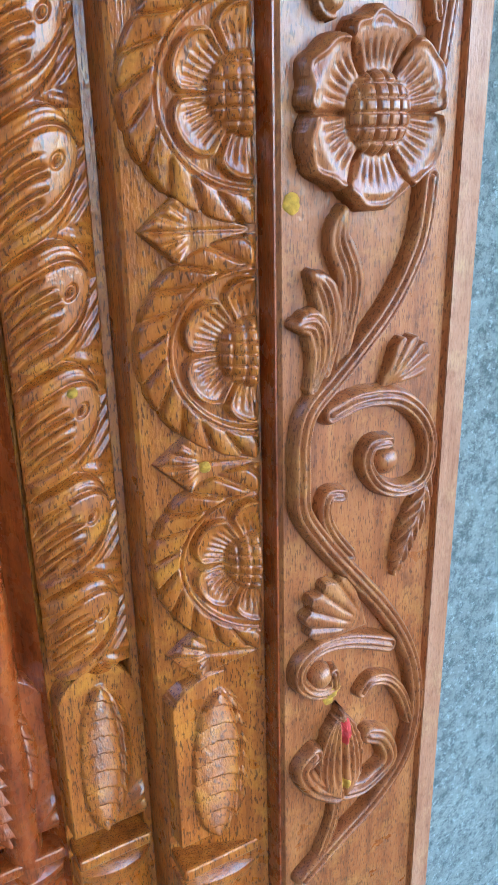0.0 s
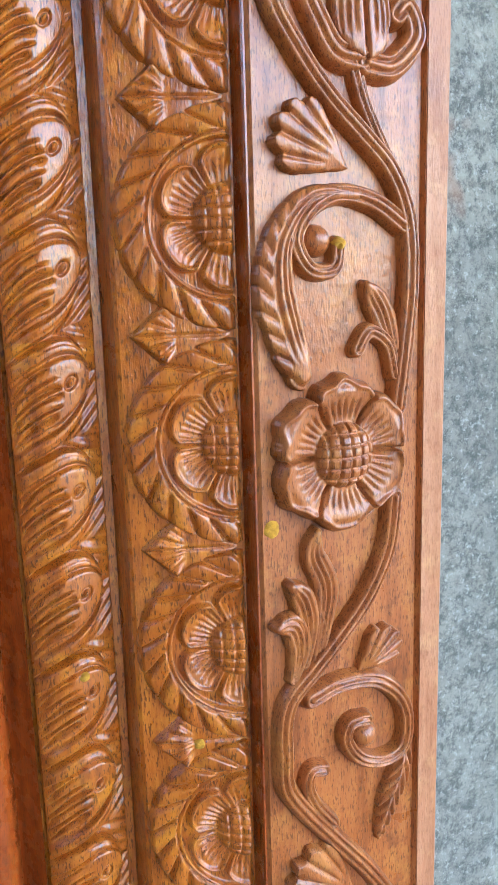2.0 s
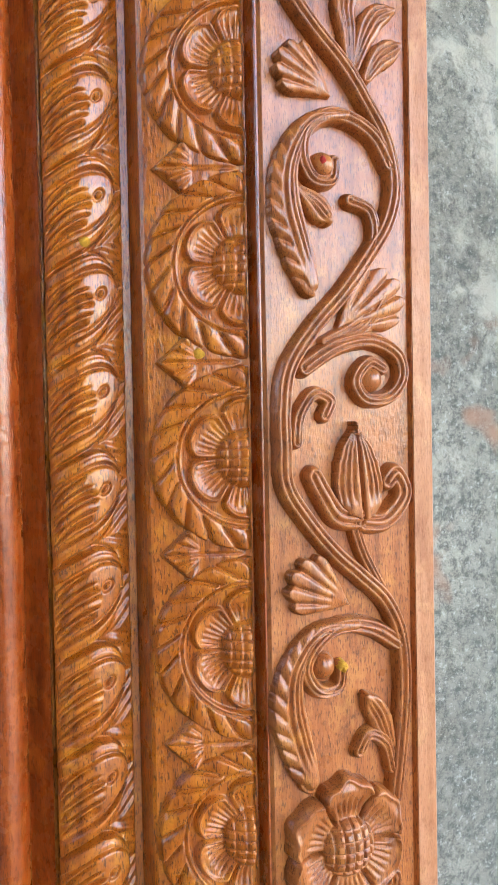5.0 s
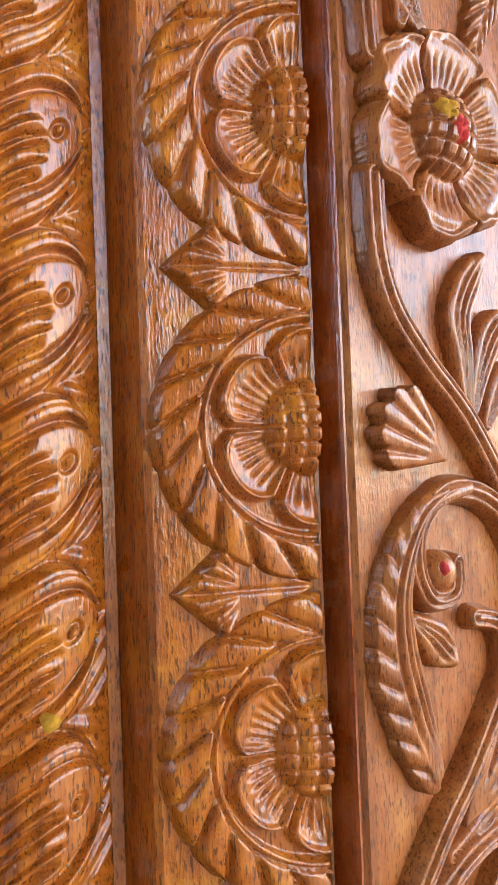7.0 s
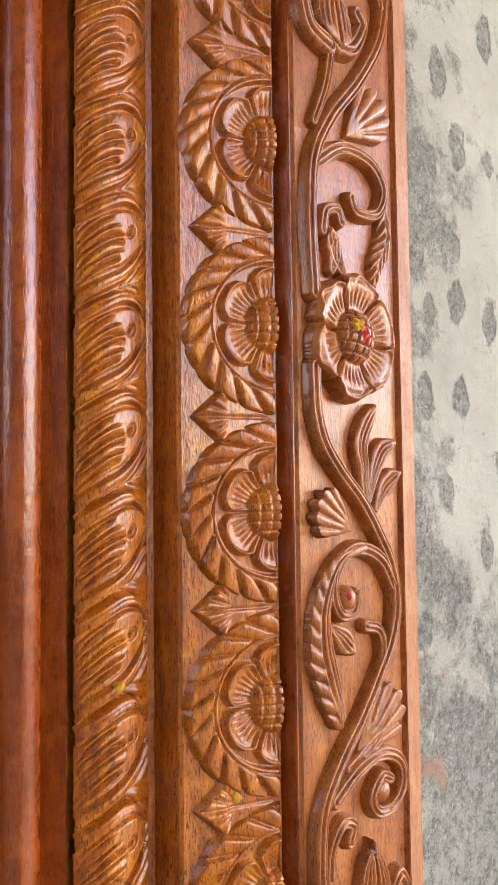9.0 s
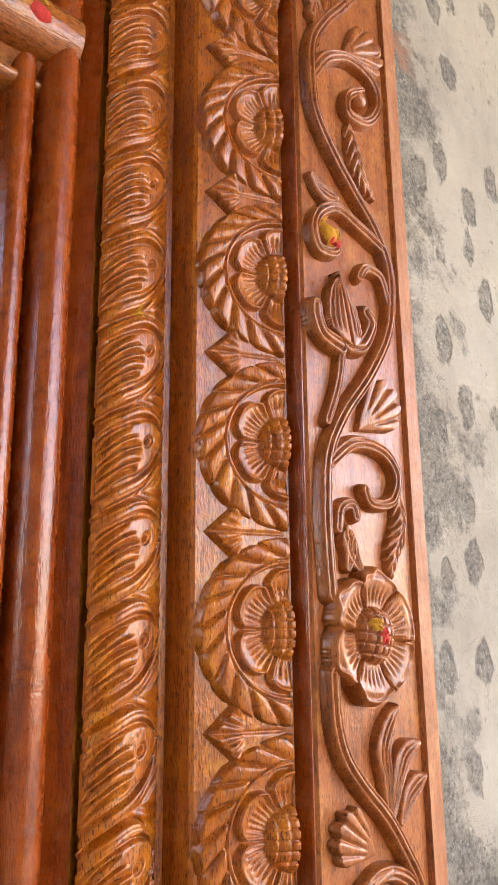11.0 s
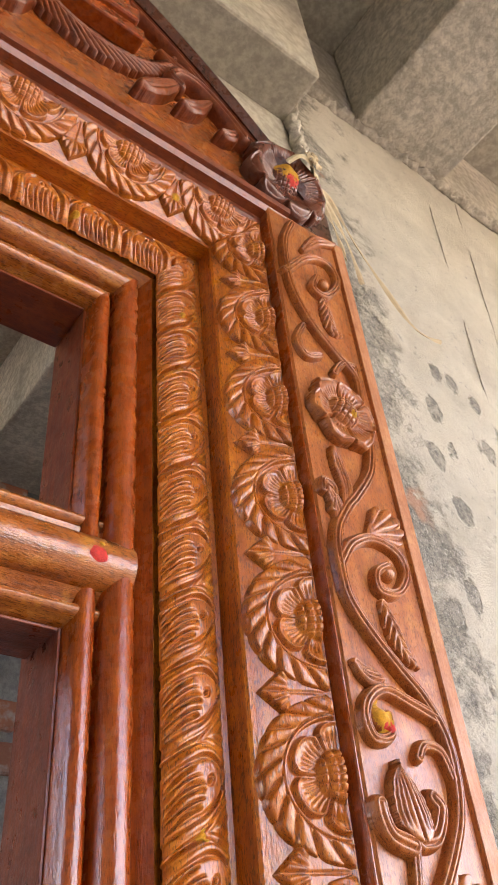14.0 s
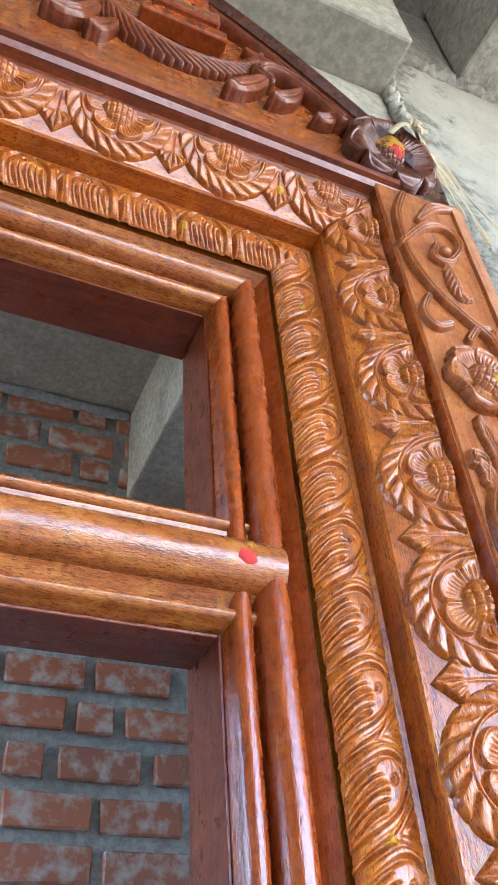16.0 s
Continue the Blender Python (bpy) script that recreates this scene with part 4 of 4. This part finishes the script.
for x, z in top_line:
    rows.append([bm.verts.new((x, y, z + dz)) for y, dz in ((0.344, -0.016), (0.336, 0.004), (0.342, 0.030), (0.4015, 0.034), (0.4015, -0.004))])
for a, b in zip(rows, rows[1:]):
    for i in range(5):
        bm.faces.new((a[i], a[(i + 1) % 5], b[(i + 1) % 5], b[i]))
bm.faces.new(rows[0])
bm.faces.new(rows[-1][::-1])
bmesh.ops.recalc_face_normals(bm, faces=bm.faces)
# the moulding's colour paints the shadow line between crest and beam
part("crest_edge", bm, DARK, crest, "edge moulding along the crest, near-black for the shade there")
CY = pose(0, 0.366, 0)


def crest_part(name, me, lab=""):
    ob = mesh_object(name, me, CRESTW, crest, lab)
    ob.matrix_basis = CY
    return ob


rim_line = [(-0.055 + 0.125 * math.cos(radians(a)), 2.985 + 0.155 * math.sin(radians(a))) for a in range(150, 348, 12)]
crest_part("feathered_rim", feather_mesh("feathered_rim", rim_line, 0.024, 0.020, 0.011), "feathered oval wreath")
crest_part("edge_strap", stroke_mesh("edge_strap", [(x, crest_top(x) - 0.014) for x in (0.20, 0.16, 0.12, 0.08, 0.04, 0.0, -0.05)], 0.009, 0.013, 0.020))
crest_part("edge_strap", stroke_mesh("edge_strap", [(0.190, 2.815), (0.165, 2.850), (0.135, 2.885), (0.105, 2.915), (0.080, 2.945)], 0.008, 0.011, 0.018))
crest_part("crest_scroll", stroke_mesh("crest_scroll", [(0.170, 2.822), (0.135, 2.862), (0.095, 2.890), (0.062, 2.885), (0.052, 2.862), (0.068, 2.850)], 0.012, 0.009, 0.024))
crest_part("crest_leaf", lobe_mesh("crest_leaf", [(0.070, 2.865), (0.040, 2.822), (0.005, 2.782)], 0.016, 0.026))
crest_part("crest_leaf", lobe_mesh("crest_leaf", [(0.115, 2.860), (0.095, 2.828), (0.066, 2.800)], 0.014, 0.026))
crest_part("crest_leaf", lobe_mesh("crest_leaf", [(0.160, 2.835), (0.150, 2.812), (0.128, 2.795)], 0.012, 0.024))
crest_part("crest_leaf", lobe_mesh("crest_leaf", [(-0.165, 2.862), (-0.185, 2.825), (-0.220, 2.806)], 0.018, 0.026))
crest_part("crest_scroll", stroke_mesh("crest_scroll", [(-0.160, 2.920), (-0.175, 2.880), (-0.200, 2.858), (-0.225, 2.878), (-0.210, 2.900)], 0.012, 0.009, 0.022))
crest_part("crest_leaf", lobe_mesh("crest_leaf", [(-0.140, 2.838), (-0.155, 2.815), (-0.170, 2.796)], 0.014, 0.024))
crest_part("crest_leaf", lobe_mesh("crest_leaf", [(0.042, 2.930), (0.060, 2.915), (0.080, 2.905)], 0.012, 0.020))
crest_part("crest_leaf", lobe_mesh("crest_leaf", [(-0.250, 2.900), (-0.285, 2.862), (-0.320, 2.840)], 0.018, 0.024))
part("seat_block", box_bm(-0.112, 0.006, 0.338, 0.366, 2.888, 2.914, 0.003), RED, crest, "stepped block under a worn rounded relief")
part("seat_block", box_bm(-0.098, -0.006, 0.330, 0.366, 2.9142, 2.945, 0.004), RED, crest)
rb = mesh_object("rounded_relief", relief_mesh("rounded_relief", lambda U, V: 0.034 * np.sqrt(np.clip(1 - (U / 0.048) ** 2 - (V / 0.062) ** 2, 0, 1)), -0.05, 0.05, -0.063, 0.063, 0.0015), RED, crest)
rb.matrix_basis = pose(-0.052, 0.366, 3.005)

# corner boss: a dark flower above the jamb
boss_panel = part("corner_block", box_bm(0.2007, 0.330, 0.364, 0.40, 2.7015, 2.860, 0.004), DARK, frame_thing, "dark corner block behind the boss")
bo = mesh_object("boss_flower", flower_mesh("boss_flower", 0.070, 0.028, 8, 10, 0.025), BOSSW, boss_panel, "dark brown eight-petalled carved boss")
bo.matrix_basis = pose(0.2390, 0.363, 2.778, 6, 0, 0)


# ---- small things on and round the portal ----
bpy.context.view_layer.update()
dg = bpy.context.evaluated_depsgraph_get()


def surface_y(x, z, start=0.15):
    hit, place, *rest = scene.ray_cast(dg, Vector((x, start, z)), Vector((0, 1, 0)))
    return place.y if hit else 0.36


rng = random.Random(7)


def daub(x, z, r, mat, label, tall=1.0, drip=0.0):
    """A dab of powder paste that follows the surface under it."""
    bm = bmesh.new()
    mid = bm.verts.new((x, surface_y(x, z) - 0.0016, z))
    rings = []
    n = 22
    wob = [0.75 + 0.5 * rng.random() for _ in range(n)]
    wob = [(wob[i - 1] + wob[i] + wob[(i + 1) % n]) / 3 for i in range(n)]
    for q, lift in ((0.45, 0.0014), (0.8, 0.0010), (1.0, 0.0001)):
        ring = []
        for i in range(n):
            a = 2 * math.pi * i / n
            rr = r * q * wob[i]
            px, pz = x + rr * math.cos(a), z + rr * tall * math.sin(a)
            if drip and math.sin(a) < -0.8:
                pz -= drip * q
            ring.append(bm.verts.new((px, surface_y(px, pz) - lift, pz)))
        rings.append(ring)
    for i in range(n):
        j = (i + 1) % n
        bm.faces.new((mid, rings[0][j], rings[0][i]))
        for a, b in zip(rings, rings[1:]):
            bm.faces.new((a[i], a[j], b[j], b[i]))
    bmesh.ops.recalc_face_normals(bm, faces=bm.faces)
    for f in bm.faces:
        f.smooth = True
    word = "vermilion_daub" if mat is VERMILION else "turmeric_daub"
    return tagged(part(word, bm, mat, None), label, "powder daub", "powder daubs on the carving")


YEL = "dab of yellow turmeric paste stuck on the carved wood"
REDL = "dab of red vermilion powder stuck on the carved wood"
for x, z, r, m, tall, drip in (
        (0.2080, 1.066, 0.0055, TURMERIC, 1, 0), (0.1665, 1.4325, 0.0036, TURMERIC, 1, 0), (0.1675, 0.927, 0.0032, TURMERIC, 1, 0),
        (0.2350, 0.767, 0.0080, TURMERIC, 0.9, 0.004), (0.2430, 0.738, 0.0040, VERMILION, 2.4, 0), (0.2430, 0.696, 0.0035, TURMERIC, 1.2, 0),
        (0.2510, 1.226, 0.0040, TURMERIC, 1.1, 0), (0.2250, 2.030, 0.0090, TURMERIC, 1.3, 0.0), (0.2300, 2.022, 0.0045, VERMILION, 1.3, 0),
        (0.2410, 1.555, 0.0018, VERMILION, 1.5, 0), (0.2460, 1.741, 0.0050, TURMERIC, 1.0, 0), (0.2520, 1.733, 0.0042, VERMILION, 1.3, 0),
        (0.1030, 1.507, 0.0036, TURMERIC, 1.0, 0), (0.1085, 0.970, 0.0030, TURMERIC, 1.0, 0), (0.2190, 1.832, 0.0040, TURMERIC, 1.1, 0),
        (0.0230, 2.155, 0.0080, VERMILION, 0.9, 0.0), (0.0260, 2.166, 0.0030, TURMERIC, 0.8, 0), (0.2590, 2.348, 0.0042, TURMERIC, 1, 0),
        (-0.0540, 2.962, 0.0150, TURMERIC, 1.1, 0.016), (-0.0500, 2.967, 0.0105, VERMILION, 1.0, 0.004), (0.2340, 2.784, 0.0170, TURMERIC, 1.0, 0), (0.2400, 2.772, 0.0115, VERMILION, 1.3, 0),
        (0.1060, 2.484, 0.0040, TURMERIC, 1, 0), (-0.030, 2.566, 0.0045, TURMERIC, 1.2, 0), (0.076, 2.640, 0.0055, TURMERIC, 1, 0), (0.1060, 1.952, 0.0045, TURMERIC, 1, 0)):
    daub(x, z, r, m, YEL if m is TURMERIC else REDL, tall, drip)

# straw streamer tied to the boss
straw = tagged(new("straw_streamer"), "pale dry straw ribbon knotted on the corner boss", "streamer")


def ribbon(name, ctrl, width, twist=0.0):
    p3 = [Vector(c) for c in ctrl]
    xy = curve_points([(p.x, p.z) for p in p3], 40)
    ys = curve_points([(p.y, i) for i, p in enumerate(p3)], 40)[:, 0]
    bm = bmesh.new()
    prev = None
    n = len(xy)
    for i in range(n):
        t = xy[min(i + 1, n - 1)] - xy[max(i - 1, 0)]
        L = max(1e-6, math.hypot(*t))
        w = width * (0.55 + 0.45 * math.sin(math.pi * (i + 2) / (n + 3)))
        nx, nz = -t[1] / L * w, t[0] / L * w
        c = math.cos(twist * i / n)
        a = [bm.verts.new((xy[i][0] + nx * s * c, ys[i] + k + 0.002 * s * math.sin(i * 0.5), xy[i][1] + nz * s * c)) for s, k in ((-1, 0), (0, -0.0016), (1, 0), (0, 0.0010))]
        if prev:
            for j in range(4):
                bm.faces.new((prev[j], prev[(j + 1) % 4], a[(j + 1) % 4], a[j]))
        prev = a
    bmesh.ops.recalc_face_normals(bm, faces=bm.faces)
    return part(name, bm, STRAW, straw)


ribbon("strand", [(0.225, 0.328, 2.786), (0.245, 0.322, 2.812), (0.268, 0.324, 2.822), (0.292, 0.338, 2.822), (0.316, 0.352, 2.806), (0.340, 0.356, 2.765), (0.358, 0.360, 2.715), (0.372, 0.366, 2.665)], 0.0066, 0.6)
ribbon("strand", [(0.268, 0.325, 2.822), (0.300, 0.345, 2.826), (0.338, 0.356, 2.820), (0.371, 0.360, 2.752), (0.412, 0.362, 2.690), (0.455, 0.364, 2.634), (0.490, 0.366, 2.628), (0.527, 0.368, 2.640)], 0.0042, 0.3)
ribbon("strand", [(0.270, 0.324, 2.824), (0.292, 0.338, 2.812), (0.312, 0.350, 2.780), (0.330, 0.356, 2.735), (0.342, 0.360, 2.690)], 0.0048, 0.8)
ribbon("knot", [(0.256, 0.320, 2.828), (0.270, 0.318, 2.824), (0.284, 0.322, 2.812)], 0.0085)
ribbon("knot", [(0.272, 0.318, 2.838), (0.271, 0.317, 2.824), (0.268, 0.319, 2.812)], 0.0060)

# ---- cement joints round the portal ----
def lumpy(name, line, wide, deep, step, label, mat, seed, rough=0.5):
    """A hand-pressed, crumbling fillet of cement along a straight line."""
    a, b = Vector(line[0]), Vector(line[1])
    n = max(6, int((b - a).length / step))
    axis = (b - a).normalized()
    side = axis.cross(Vector((0, -1, 0))).normalized()
    bm = bmesh.new()
    prev = None
    for i in range(n + 1):
        c = a.lerp(b, i / n)
        ring = []
        for k in range(9):
            an = math.pi * k / 8
            g = 1 + rough * (noise.noise((c + side * k * 0.01) * 60 + Vector((seed, k * 0.3, 0))) + 0.6 * noise.noise((c + side * k * 0.02) * 190 + Vector((seed, k, 0))))
            ring.append(bm.verts.new(c + side * wide * math.cos(an) * g + Vector((0, -1, 0)) * deep * math.sin(an) * g))
        if prev:
            for k in range(8):
                bm.faces.new((prev[k], prev[k + 1], ring[k + 1], ring[k]))
            bm.faces.new((prev[8], prev[0], ring[0], ring[8]))
        else:
            bm.faces.new(ring[::-1])
        prev = ring
    bm.faces.new(prev)
    for f in bm.faces:
        f.smooth = True
    bmesh.ops.recalc_face_normals(bm, faces=bm.faces)
    return tagged(part(name, bm, mat, None), label, "cement joint", kind="structure")


lumpy("joint_frame", ((0.3345, 0.394, 0.5), (0.3345, 0.394, 2.700)), 0.0045, 0.010, 0.004, "thin white cement line between wood and wall", WHITE, 1)
lumpy("joint_beam", ((0.336, 0.400, 2.84), (0.336, 0.400, 3.30)), 0.012, 0.020, 0.003, "crumbling cement fillet beside the beam", CONCRETE, 4, 0.55)
lumpy("joint_wall_top", ((0.336, 0.397, 3.312), (1.6, 0.397, 3.312)), 0.013, 0.018, 0.004, "broken rough concrete edge on the wall top", CONCRETE, 9, 0.75)
lumpy("joint_ceiling", ((-1.2, 0.305, 3.60), (0.33, 0.305, 3.60)), 0.022, 0.028, 0.008, "rough concrete ridge under the ceiling", CONCRETE, 13, 0.4)
lumpy("joint_room", ((-0.6, 1.80, 3.60), (0.30, 1.80, 3.60)), 0.022, 0.020, 0.010, "rough mortar ridge above the bricks", MORTAR, 17, 0.4)
lumpy("chase_line", ((0.605, 0.396, 2.20), (0.725, 0.396, 3.29)), 0.0015, 0.0020, 0.006, "raised seam of a plastered conduit chase", CONCRETE, 21)
lumpy("chase_line", ((0.680, 0.396, 2.25), (0.832, 0.396, 3.29)), 0.0015, 0.0020, 0.006, "raised seam of a plastered conduit chase", CONCRETE, 25)

# ---- bricks of the inner wall ----
rb = random.Random(3)


def brick_mesh(w, h, k):
    bm = box_bm(0, w, 0, 0.02, 0, h)
    r = random.Random(k)
    for v in bm.verts:
        v.co += Vector((r.uniform(-0.004, 0.004), r.uniform(-0.002, 0.002), r.uniform(-0.004, 0.004)))
    bmesh.ops.bevel(bm, geom=bm.edges[:], offset=0.004, segments=1, affect="EDGES")
    me = bpy.data.meshes.new("brick")
    bm.to_mesh(me)
    bm.free()
    me.materials.append(BRICK)
    return me


stretchers = [brick_mesh(0.195, 0.074, k) for k in range(5)]
headers = [brick_mesh(0.090, 0.074, k + 9) for k in range(3)]
for row in range(17):
    z = 2.02 + row * 0.108
    x = -0.62 - (0.1 if row % 2 else 0.0) - rb.uniform(0, 0.03)
    while x < 0.60:
        me = rb.choice(headers if rb.random() < 0.25 else stretchers)
        wid = 0.090 if me in headers else 0.195
        if x + wid < 0.615 and z < 3.54:
            ob = mesh_object("brick", me, None, wall_back)
            ob.matrix_basis = pose(x, 1.795 + rb.uniform(-0.003, 0.004), z + rb.uniform(-0.004, 0.004), 0, rb.uniform(-1, 1), 0)
        x += wid + rb.uniform(0.016, 0.042)
